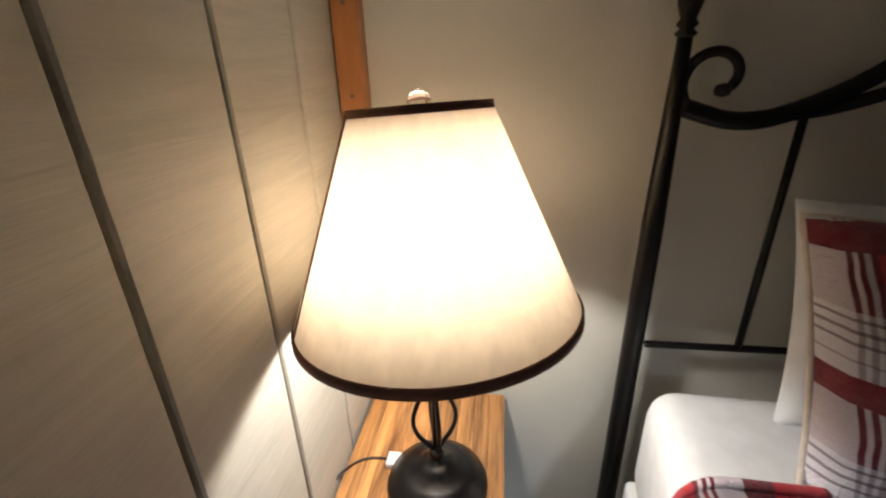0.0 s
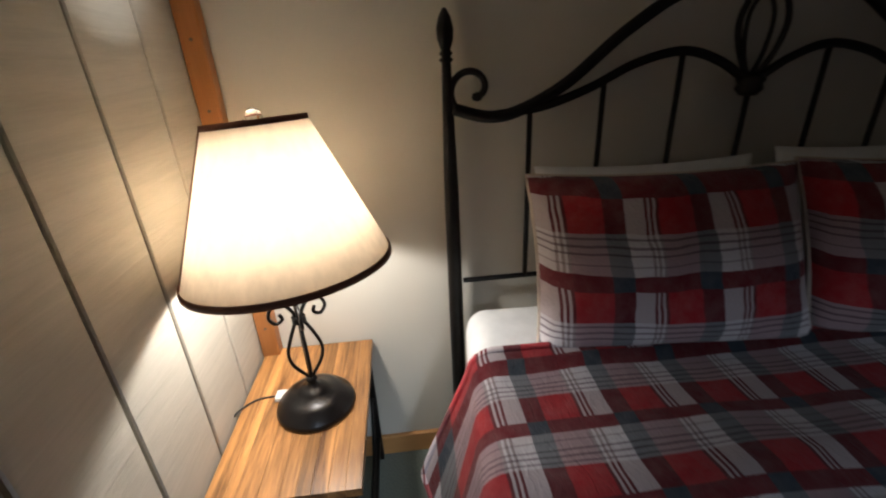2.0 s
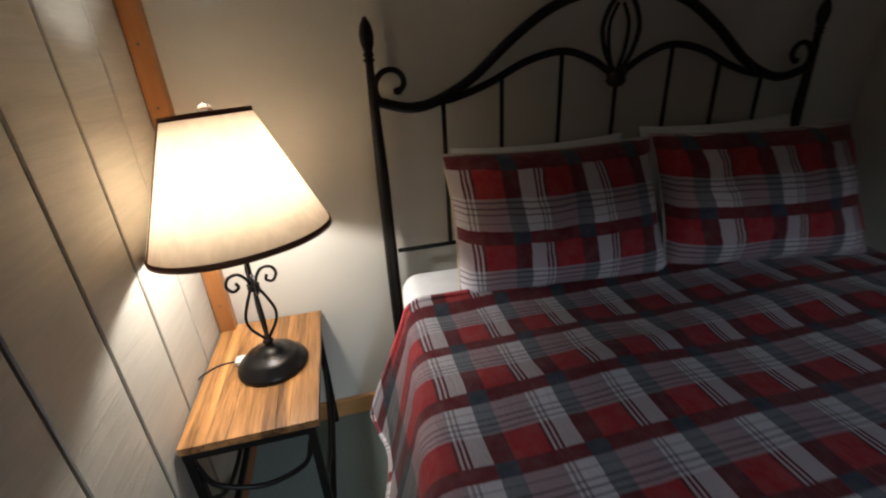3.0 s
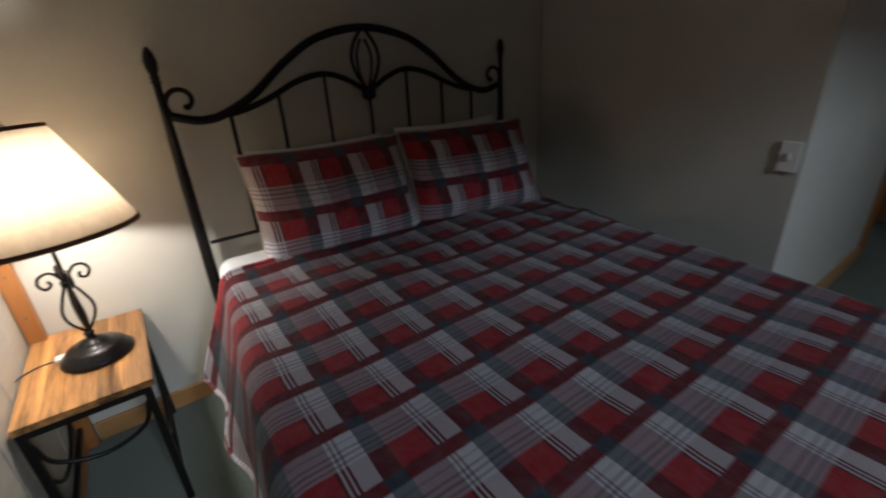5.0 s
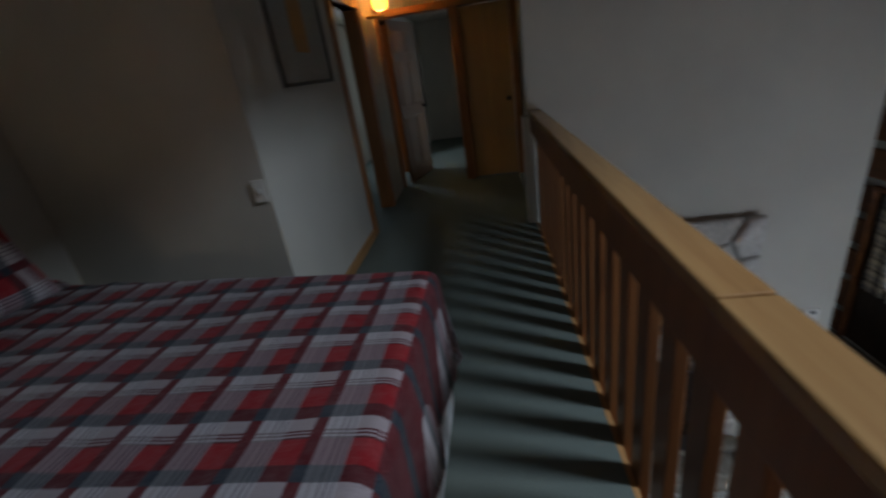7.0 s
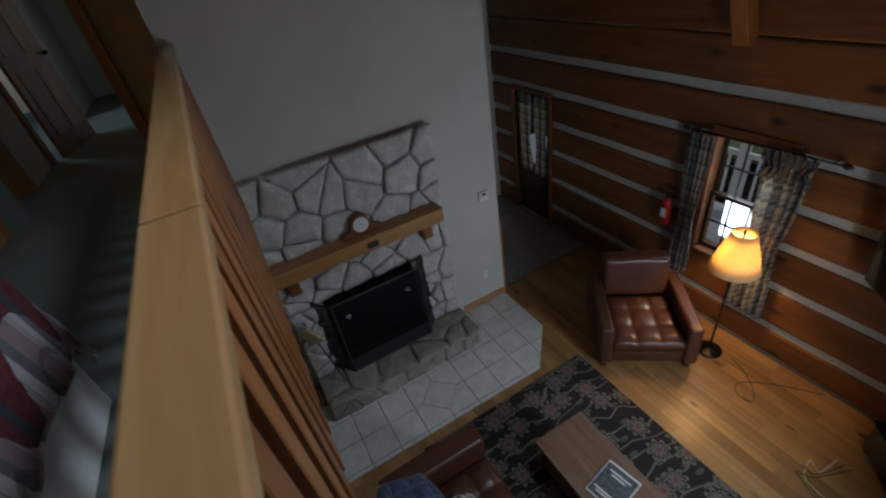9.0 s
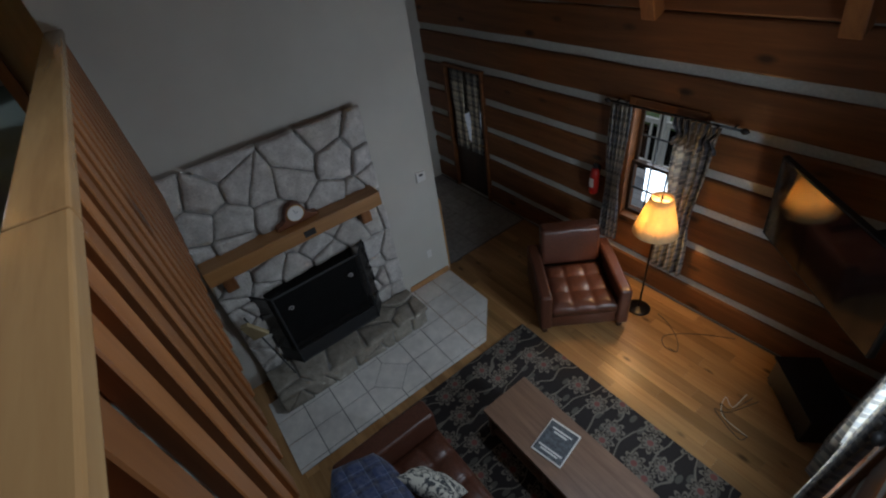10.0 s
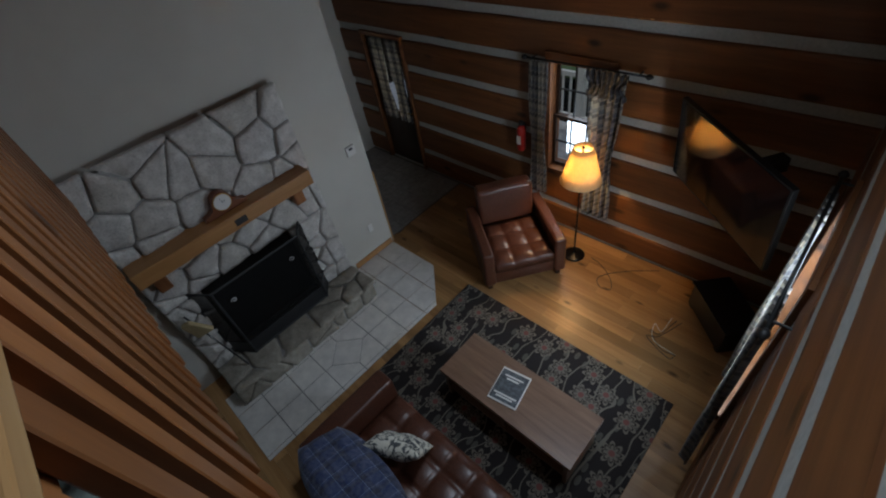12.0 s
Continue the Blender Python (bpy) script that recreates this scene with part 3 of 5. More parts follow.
# living room floor boards
boards = tagged(new("floor"), "honey-coloured oak board floor", "", "", "structure")
boards.matrix_basis = pose(1, -5, F)
row = 0
y = SW
while y < -2.6:
    x = -0.76 - random.uniform(0, 0.9)
    while x < 3.7:
        x1 = x + random.uniform(0.7, 1.5)
        a, b = max(x, -0.76), min(x1, 3.66)
        if b - a > 0.05:
            part("floorboard", block(a + 0.0004, b - 0.0004, y + 0.0004, min(y + 0.1296, -2.6), F - 0.012, F, 0.0008, seg=1), M_FLOOR, boards)
        x = x1
    y += 0.13
entry = setting("floor_entry", block(3.68, 5.9, -7.26, -5.69, F - 0.012, F - 0.003), M_GROUT, "grey tiled entry floor")
for i in range(7):
    for j in range(5):
        part("tile", block(3.69 + i * 0.315, min(3.69 + i * 0.315 + 0.309, 5.89), -7.25 + j * 0.315, min(-7.25 + j * 0.315 + 0.309, -5.69), F - 0.006, F + 0.003, 0.002, seg=1), M_ENTRY, entry)


# ---- bed ----
M_PIPE = plain("cream_piping", (0.55, 0.48, 0.42), 0.9)
BED = Matrix(((0.999, 0.1097, 0, 0.02), (-0.03, 0.994, 0, -0.10), (0, 0, 1, 0), (0, 0, 0, 1)))
bed = thing("bed", (0.75, -1.15, 0), "queen bed with a black scrolled iron headboard", "bed")
HY = -0.06


def rod(name, pts, r, label="", taper=None, sides=8):
    return part(name, tube(pts, r, None, sides, taper), M_IRON, headboard, label, True)


headboard = part("headboard", tube([(0.025, HY, 0.72), (1.575, HY, 0.72)], 0.008), M_IRON, bed, "black iron headboard with scrolls")
for x in (0.0, 1.6):
    rod("post", [(x, HY, z) for z in (0.0, 0.5, 1.0, 1.2, 1.33)], 0.02, "", [0.022, 0.022, 0.020, 0.015, 0.012], 12)
    part("post_finial", lathe([(0.012, 0), (0.018, 0.006), (0.011, 0.013), (0.017, 0.02), (0.012, 0.028), (0.019, 0.05), (0.021, 0.075), (0.015, 0.10), (0.005, 0.118), (0.0, 0.12)], (x, HY, 1.33), 16), M_IRON, headboard, "", True)
top_arc = curve([(0.01, HY, 1.22), (0.10, HY, 1.195), (0.18, HY, 1.205), (0.30, HY, 1.265), (0.45, HY, 1.385), (0.60, HY, 1.47), (0.80, HY, 1.505), (1.0, HY, 1.47), (1.15, HY, 1.385), (1.30, HY, 1.265), (1.42, HY, 1.205), (1.50, HY, 1.195), (1.59, HY, 1.22)])
rod("arch", top_arc, 0.016)
for s in (0, 1):
    f = (lambda x: 1.6 - x) if s else (lambda x: x)
    low = curve([(f(0.12), HY, 1.198), (f(0.24), HY, 1.212), (f(0.36), HY, 1.25), (f(0.48), HY, 1.305), (f(0.60), HY, 1.328), (f(0.70), HY, 1.30), (f(0.79), HY, 1.245)])
    rod("lower_arch", low, 0.012)
    sp = [(f(px), py, pz) for px, py, pz in spiral(0.063, 1.265, HY, 0.062, 0.022, -120, -420)]
    rod("scroll", sp, 0.009)
    part("scroll_end", lathe([(0, -0.012), (0.012, -0.008), (0.014, 0), (0.012, 0.008), (0, 0.012)], (sp[-1][0], HY, sp[-1][2]), 12), M_IRON, headboard, "", True)
    rod("loop", curve([(f(0.80), HY, 1.24), (f(0.755), HY, 1.31), (f(0.735), HY, 1.38), (f(0.75), HY, 1.44), (f(0.785), HY, 1.492)]), 0.008)
    rod("loop", curve([(f(0.80), HY + 0.012, 1.24), (f(0.772), HY + 0.012, 1.32), (f(0.766), HY + 0.012, 1.40), (f(0.79), HY + 0.012, 1.46)]), 0.006)
part("knot", lathe([(0, -0.03), (0.022, -0.026), (0.034, -0.01), (0.03, 0.004), (0.036, 0.014), (0.022, 0.03), (0, 0.034)], (0.8, HY, 1.235), 14), M_IRON, headboard, "cast iron knot", True)
for x, z in ((0.21, 1.205), (0.40, 1.265), (0.60, 1.325), (0.80, 1.22), (1.0, 1.325), (1.20, 1.265), (1.39, 1.205)):
    rod("spindle", [(x, HY, 0.722), (x, HY, z)], 0.0075)

for ob in [headboard] + list(headboard.children):
    ob.data.transform(Matrix.Translation((0, 0, 0.012)) @ Matrix.Diagonal((1.028, 1, 1, 1)))


def soft_box(x0, x1, y0, y1, z0, z1, edge, m, ripple=0.006, cuts=14):
    b = block(x0, x1, y0, y1, z0, z1, edge, seg=5)
    for k in range(1, cuts):
        for c, nrm in (((x0 + (x1 - x0) * k / cuts, 0, 0), (1, 0, 0)), ((0, y0 + (y1 - y0) * k / cuts, 0), (0, 1, 0))):
            bmesh.ops.bisect_plane(b, geom=b.verts[:] + b.edges[:] + b.faces[:], plane_co=c, plane_no=nrm)
    for v in b.verts:
        v.co += Vector((0.3, 0.3, 1)) * ripple * noise.noise(v.co * 3.1)
    b.transform(m)
    return b


part("mattress", soft_box(0.0, 1.55, -2.19, -0.02, 0.40, 0.685, 0.06, BED), M_SHEET, bed, "white fitted sheet on the mattress", True)
part("bed_skirt", block(-0.012, 1.562, -2.205, -0.05, 0.015, 0.42, 0.012, m=BED), M_SHEET, bed, "white bed skirt")
part("box_spring", block(0.02, 1.53, -2.17, -0.04, 0.14, 0.40, 0.02, m=BED), M_SHEET, bed)
for x, y in ((0.05, -0.1), (1.49, -0.1), (0.05, -2.12), (1.48, -2.12)):
    part("bed_leg", block(x - 0.025, x + 0.025, y - 0.025, y + 0.025, 0, 0.14, 0.004, m=BED), M_IRON, bed)


def quilt_mesh():
    """Quilt over the mattress, hanging at both sides and the foot."""
    bm = bmesh.new()
    W, L, H = 1.57, 2.22, 0.705
    nu, nv = 110, 110
    hang = 0.36
    u_of = [-hang + (W + 2 * hang) * i / nu for i in range(nu + 1)]
    v_of = [-0.30 - (L - 0.30 + hang) * j / nv for j in range(nv + 1)]
    grid = []

    def fold(s, r):
        """Distance past an edge to (out, down) round a soft corner."""
        if s <= 0:
            return 0.0, 0.0
        q = r * math.pi / 2
        if s < q:
            return r * math.sin(s / r), r * (1 - math.cos(s / r))
        return r, r + s - q

    r = 0.06
    for u in u_of:
        col = []
        for v in v_of:
            ox, dx = fold(max(-u, u - W) + r, r)
            oy, dy = fold(-v - L + r, r)
            sx = -1 if u < W / 2 else 1
            x = (r if sx < 0 else W - r) + sx * ox if max(-u, u - W) > -r else u
            y = -(L - r) - oy if -v - L > -r else v
            drop = max(dx, dy) + 0.35 * min(dx, dy)
            z = H - drop
            if dx > r:
                w = 0.018 * math.sin(v * 17 + 2 * noise.noise(Vector((v * 2, 0, sx)))) * min(1, (dx - r) / 0.25)
                x += sx * (w + (0.10 + 0.25 * max(0.0, 1 + (v + 0.3) / 0.8)) * max(0, dx - r))
            if dy > r:
                w = 0.015 * math.sin(u * 15 + 2 * noise.noise(Vector((u * 2, 3, 0)))) * min(1, (dy - r) / 0.25)
                y -= w + 0.07 * max(0, dy - r)
            if dx <= r and dy <= r:
                z += 0.012 * noise.noise(Vector((x * 2.2, y * 2.2, 0))) + 0.005 * noise.noise(Vector((x * 7, y * 7, 3)))
                z += 0.012 * max(0.0, 1 - abs(v + 0.62 + 0.05 * math.sin(u * 5)) / 0.07)
            if v > -0.36:
                z += 0.02
            col.append(bm.verts.new(BED @ Vector((x, y, z))))
        grid.append(col)
    for i in range(nu):
        for j in range(nv):
            bm.faces.new((grid[i][j], grid[i][j + 1], grid[i + 1][j + 1], grid[i + 1][j]))
    edge = [grid[0][j].co.copy() for j in range(nv + 1)] + [grid[i][nv].co.copy() for i in range(1, nu + 1)] + [grid[nu][j].co.copy() for j in range(nv - 1, -1, -1)]
    head = [grid[i][0].co.copy() for i in range(nu + 1)]
    bmesh.ops.solidify(bm, geom=bm.faces[:], thickness=0.012)
    return bm, edge, head


bm, edge, head = quilt_mesh()
quilt = single("quilt", bm, M_COVER, "red, grey and white plaid quilt spread over the bed", "quilt", "", True)
part("hem", tube(edge, 0.009, None, 6), M_COVER, quilt, "", True)
part("hem", tube(head, 0.010, None, 6), M_COVER, quilt, "", True)


def cushion(name, label, m, w, h, d, mat, seed, rim=None, group=""):
    bm, edge = pillow(w, h, d, m, seed)
    ob = single(name, bm, mat, label, "pillow", "", True, group)
    if rim:
        part("piping", tube(edge + edge[:1], 0.006, None, 6), rim, ob, "", True)
    return ob


cushion("pillow", "red plaid pillow in a flanged sham leaning on the headboard", pose(0.49, -0.33, 0.885, -27, 0, -5), 0.66, 0.44, 0.17, M_SHAM, 1, M_PIPE, "bed pillows")
cushion("pillow", "red plaid pillow leaning on white pillows", pose(1.15, -0.40, 0.89, -27, 0, -10), 0.66, 0.44, 0.17, M_SHAM, 5, M_PIPE, "bed pillows")
cushion("white_pillow", "white pillow behind the plaid pillow", pose(0.52, -0.17, 0.875, -18, 0, -3), 0.60, 0.42, 0.12, M_SHEET, 8)
cushion("white_pillow", "white pillow behind the plaid pillow", pose(1.20, -0.19, 0.885, -18, 0, -4), 0.60, 0.42, 0.12, M_SHEET, 12)

# ---- nightstand and lamp ----
table = thing("nightstand", (-0.45, -0.28, 0), "small nightstand with reclaimed plank top and iron legs", "nightstand")
edges = [-0.612, -0.572, -0.548, -0.498, -0.452, -0.418, -0.385, -0.348, -0.312, -0.276]
for a, b in zip(edges, edges[1:]):
    part("top_plank", block(a + 0.0001, b - 0.0001, -0.555, -0.012, 0.497, 0.52 - random.uniform(0, 0.0008), 0.0006, seg=1), M_TOP, table)
for y0, y1 in ((-0.553, -0.533), (-0.034, -0.014)):
    part("apron", block(-0.608, -0.289, y0, y1, 0.475, 0.497), M_IRON, table)
for x in (-0.598, -0.30):
    for y in (-0.54, -0.028):
        part("table_leg", block(x - 0.011, x + 0.011, y - 0.011, y + 0.011, 0, 0.475, 0.002), M_IRON, table)
    part("side_scroll", tube(curve([(x, -0.53, 0.30), (x, -0.42, 0.20), (x, -0.28, 0.17), (x, -0.15, 0.20), (x, -0.04, 0.30)]), 0.007), M_IRON, table, "", True)
    part("side_rail", block(x - 0.008, x + 0.008, -0.53, -0.04, 0.10, 0.116), M_IRON, table)
for y in (-0.54, -0.028):
    part("front_scroll", tube(curve([(-0.59, y, 0.44), (-0.56, y, 0.36), (-0.45, y, 0.32), (-0.34, y, 0.36), (-0.31, y, 0.44)]), 0.007), M_IRON, table, "", True)

lampob = thing("table_lamp", (SX, SY, 0.52), "lit bedside lamp with cream shade and dark scrolled base", "lamp")
part("lamp_base", lathe([(0, 0.0), (0.098, 0.0), (0.103, 0.006), (0.099, 0.016), (0.087, 0.024), (0.080, 0.036), (0.062, 0.046), (0.044, 0.05), (0.038, 0.058), (0.024, 0.066), (0.014, 0.07), (0.012, 0.082), (0.016, 0.088), (0.010, 0.096), (0, 0.097)], (SX, SY, 0.52)), M_BRONZE, lampob, "", True)
part("stem", tube([(SX, SY, 0.61), (SX, SY, 0.86), (SX, SHY, 1.0), (SX, SHY, 1.235)], 0.006), M_BRONZE, lampob, "", True)
for k in range(4):
    a = radians(90 * k + 20)
    ca, sa = math.cos(a), math.sin(a)
    prof = [(0.004, 0.615), (0.034, 0.66), (0.041, 0.70), (0.027, 0.745), (0.010, 0.785), (0.010, 0.81), (0.030, 0.838), (0.056, 0.835), (0.066, 0.812), (0.053, 0.792), (0.037, 0.80), (0.041, 0.815)]
    part("scroll_arm", tube(curve([(SX + r * ca, SY + r * sa, z) for r, z in prof], 6), 0.0045), M_BRONZE, lampob, "", True)
part("collar", lathe([(0, 0.782), (0.017, 0.782), (0.017, 0.798), (0, 0.798)], (SX, SY, 0), 16), M_BRONZE, lampob)
ZB, ZT, RB, RT = 0.954, 1.255, 0.222, 0.101


def askew(bm):
    """The shade sits slightly askew on its harp."""
    top = Vector((SX, SHY, ZT))
    bm.transform(Matrix.Translation(top) @ Matrix.Rotation(radians(-4.5), 4, "X") @ Matrix.Rotation(radians(-3.5), 4, "Y") @ Matrix.Translation(-top))
    return bm


shade = part("shade", askew(lathe([(RB, ZB), (RT, ZT), (RT - 0.002, ZT), (RB - 0.002, ZB), (RB, ZB)], (SX, SHY, 0), 64)), M_SHADE, lampob, "cream linen shade with brown binding", True)
for r, z, w in ((RB, ZB, 0.007), (RT, ZT, 0.006)):
    part("binding", askew(lathe([(r - 0.003, z - w), (r + 0.002, z - w), (r + 0.001, z + w), (r - 0.003, z + w), (r - 0.003, z - w)], (SX, SHY, 0), 64)), M_TRIMBROWN, shade, "", True)
part("seam", askew(tube([(SX - RB * 0.86 - 0.001, SHY - RB * 0.51, ZB), (SX - RT * 0.86 - 0.001, SHY - RT * 0.51, ZT)], 0.002)), M_TRIMBROWN, shade)
for k in range(3):
    a = radians(120 * k)
    part("spider", tube([(SX, SHY, ZT - 0.012), (SX + RT * math.cos(a), SHY + RT * math.sin(a), ZT - 0.004)], 0.002), M_BRONZE, lampob)
part("finial", lathe([(0, 0.0), (0.006, 0.002), (0.005, 0.01), (0.0125, 0.016), (0.017, 0.028), (0.0125, 0.041), (0, 0.046)], (SX, SHY, 1.237), 20), M_GLASS, lampob, "clear glass ball finial", True)
cord = thing("lamp_cord", (SX - 0.1, SY, 0.52), "dark lamp cord with white plug tag on the nightstand", "cord")
part("cable", tube(curve([(SX - 0.085, SY + 0.03, 0.524), (SX - 0.13, SY + 0.045, 0.523), (SX - 0.18, SY + 0.03, 0.523), (SX - 0.214, SY - 0.03, 0.523), (SX - 0.2195, SY - 0.05, 0.45), (SX - 0.2195, SY - 0.05, 0.2)]), 0.0025), M_SOFT_BLACK, cord, "", True)
part("tag", block(SX - 0.115, SX - 0.085, SY + 0.02, SY + 0.055, 0.522, 0.536, 0.003), M_WHITE, cord, "white plastic inline switch")

# ---- picture and switch ----
pic = thing("picture", (2.9, -1.44, 1.8), "framed picture on the wall beside the hall", "picture")
PX0, PX1, PZ0, PZ1, PYF = 2.44, 3.36, 1.43, 2.2, -1.439
part("backing", block(PX0, PX1, PYF - 0.012, PYF, PZ0, PZ1), M_WHITE, pic)
M_FRAME = wood("grey_frame", (0.06, 0.055, 0.05), (0.12, 0.11, 0.10), 0, 0.5)
M_MAT = plain("grey_print", (0.33, 0.33, 0.31), 0.7)
M_OCHRE = plain("ochre_print", (0.42, 0.22, 0.06), 0.6)
part("print", block(PX0 + 0.02, PX1 - 0.02, PYF - 0.014, PYF - 0.011, PZ0 + 0.02, PZ1 - 0.02), M_MAT, pic)
part("print_figure", block(PX0 + 0.32, PX0 + 0.56, PYF - 0.016, PYF - 0.013, PZ0 + 0.2, PZ1 - 0.1), M_OCHRE, pic, "ochre shape in the print")
for q in ((PX0, PX0 + 0.022, PZ0, PZ1), (PX1 - 0.022, PX1, PZ0, PZ1), (PX0 + 0.022, PX1 - 0.022, PZ0, PZ0 + 0.022), (PX0 + 0.022, PX1 - 0.022, PZ1 - 0.022, PZ1)):
    part("picture_frame", block(q[0], q[1], PYF - 0.024, PYF - 0.004, q[2], q[3], 0.003), M_FRAME, pic)
sw = thing("light_switch", (1.935, -1.38, 0.95), "white light switch plate on the partition", "switch")
part("plate", block(1.932, 1.941, -1.425, -1.355, 0.89, 1.01, 0.003), M_WHITE, sw)
part("toggle", block(1.922, 1.932, -1.395, -1.385, 0.94, 0.965, 0.002), M_WHITE, sw)
sc = thing("hall_light", (5.06, -1.44, 2.12), "small amber glass wall light in the hall", "wall light")
part("glass_shade", lathe([(0.03, -0.09), (0.075, -0.06), (0.085, 0.0), (0.07, 0.08), (0.068, 0.08), (0.083, 0.0), (0.073, -0.058), (0.03, -0.086)], (5.06, -1.60, 2.15), 24), M_SHADE2, sc, "", True)
part("bracket", block(5.01, 5.11, -1.62, -1.438, 2.0, 2.025, 0.004), M_BRASS, sc)

# ---- fireplace ----
fire = thing("fireplace", (EW, -3.85, F), "rough pale stone fireplace with timber mantel", "fireplace")
ST0, ST1, SZT = -4.90, -2.945, -0.12
OPEN = (-4.38, -3.32, F + 0.28, -1.60)
core = bmesh.new()
for u0, u1, v0, v1 in cut([(ST0, ST1, F, SZT - 0.06)], OPEN):
    block(EW - 0.07, EW - 0.002, u0, u1, v0, v1, 0, core)
part("mortar", core, M_MORTAR, fire)
part("firebox", block(EW - 0.012, EW - 0.003, OPEN[0], OPEN[1], OPEN[2], OPEN[3]), M_CASTDARK, fire)


def clip_poly(poly, p, n):
    out = []
    for a, b in zip(poly, poly[1:] + poly[:1]):
        da, db = (a - p).dot(n), (b - p).dot(n)
        if da <= 0:
            out.append(a)
        if da * db < 0:
            out.append(a + (b - a) * (da / (da - db)))
    return out


def cells(u0, u1, v0, v1, count, rng, gap):
    """Irregular stones: clipped cells round scattered centres, with a joint between."""
    pts = []
    tries = 0
    reach = math.sqrt((u1 - u0) * (v1 - v0) / count)
    while len(pts) < count and tries < 6000:
        tries += 1
        q = Vector((rng.uniform(u0, u1), rng.uniform(v0, v1)))
        if all((q - o).length > reach * rng.uniform(0.25, 1.05) for o in pts):
            pts.append(q)
    for q in pts:
        poly = [Vector(c) for c in ((u0, v0), (u1, v0), (u1, v1), (u0, v1))]
        for o in pts:
            if o is not q:
                n = (o - q).normalized()
                poly = clip_poly(poly, (o + q) / 2 - n * gap, n)
                if len(poly) < 3:
                    break
        if len(poly) >= 3:
            yield poly


def stone(poly, place, depth, rng):
    """One rough stone from an outline; place maps (u, v, out) to the world."""
    bm = bmesh.new()
    mid = sum(poly, Vector((0, 0))) / len(poly)
    outline = []
    for a, b in zip(poly, poly[1:] + poly[:1]):
        n = max(2, int((b - a).length / 0.05))
        for k in range(n):
            p = a + (b - a) * k / n
            outline.append(p + (mid - p) * 0.06 * (noise.noise(Vector((p.x * 14, p.y * 14, 2))) + 0.45))
    tilt = Vector((rng.uniform(-0.1, 0.1), rng.uniform(-0.1, 0.1)))
    rings = []
    for s, d in ((1.0, 0.0), (0.985, depth * 0.65), (0.90, depth * 0.95), (0.6, depth), (0.25, depth * 1.02)):
        ring = []
        for p in outline:
            q = mid + (p - mid) * s
            o = d if s == 1.0 else d + tilt.dot(q - mid) + 0.016 * noise.noise(Vector((q.x * 9, q.y * 9, 5))) + 0.008 * noise.noise(Vector((q.x * 25, q.y * 25, 5)))
            ring.append(bm.verts.new(place(q.x, q.y, o)))
        rings.append(ring)
    k = len(outline)
    for a, b in zip(rings, rings[1:]):
        for j in range(k):
            bm.faces.new((a[j], a[(j + 1) % k], b[(j + 1) % k], b[j]))
    bm.faces.new(rings[-1])
    return bm


rng = random.Random(11)
face = EW - 0.068
for poly in list(cells(ST0, ST1, -1.05, SZT, 19, rng, 0.005)) + list(cells(ST0, ST1, OPEN[3], -1.07, 15, rng, 0.006)) + list(cells(ST0, OPEN[0], F, OPEN[3] - 0.01, 11, rng, 0.006)) + list(cells(OPEN[1], ST1, F, OPEN[3] - 0.01, 10, rng, 0.006)):
    part("stone", stone(poly, lambda u, v, o: Vector((face - o, u, v)), rng.uniform(0.04, 0.065), rng), M_STONE, fire, "", True)
hearth = part("hearth", block(3.0, EW - 0.072, -4.87, ST1, F, F + 0.235, 0.02), M_MORTAR, fire, "raised flagstone hearth")
for poly in cells(2.96, EW - 0.13, -4.89, ST1, 9, rng, 0.006):
    part("flagstone", stone(poly, lambda u, v, o: Vector((u, v, F + 0.233 + o)), 0.035, rng), M_HEARTH, hearth, "", True)
for poly in cells(-4.86, ST1, F + 0.004, F + 0.233, 9, rng, 0.005):
    part("edge_stone", stone(poly, lambda u, v, o: Vector((3.002 - o, u, v)), 0.03, rng), M_HEARTH, hearth, "", True)
mant = single("mantel", soft_box(3.27, EW - 0.075, -4.79, -2.96, -1.115, -0.955, 0.012, Matrix.Identity(4), 0.008), wood("pine_mantel", (0.34, 0.15, 0.045), (0.50, 0.25, 0.09), 1, 0.4, 7, 2.0), "rough pine mantel beam on the stone fireplace", "mantel")
for y in (-4.62, -3.12):
    part("corbel", block(3.38, EW - 0.075, y - 0.06, y + 0.06, -1.33, -1.117, 0.015), M_BALUSTER, mant)
part("plaque", block(3.262, 3.275, -4.03, -3.91, -1.07, -1.005, 0.002), M_BLACK, mant, "small black plaque")
clock = thing("mantel_clock", (3.42, -3.93, -0.955), "wooden hump mantel clock with white dial", "clock")
M_CLOCK = wood("mahogany", (0.12, 0.04, 0.02), (0.22, 0.08, 0.035), 1, 0.3)
b = bmesh.new()
prof = [(-0.17, 0.0), (-0.17, 0.025), (-0.13, 0.035), (-0.09, 0.06), (-0.08, 0.10), (-0.06, 0.14), (-0.03, 0.162), (0, 0.168), (0.03, 0.162), (0.06, 0.14), (0.08, 0.10), (0.09, 0.06), (0.13, 0.035), (0.17, 0.025), (0.17, 0.0)]
prof = [(u * 1.25, v * 1.3) for u, v in prof]
fr = [b.verts.new((3.38, -3.93 + u, -0.954 + v)) for u, v in prof]
bk = [b.verts.new((3.46, -3.93 + u, -0.954 + v)) for u, v in prof]
b.faces.new(fr)
b.faces.new(bk[::-1])
for k in range(len(prof)):
    n = (k + 1) % len(prof)
    b.faces.new((fr[k], bk[k], bk[n], fr[n]))
part("case", b, M_CLOCK, clock)
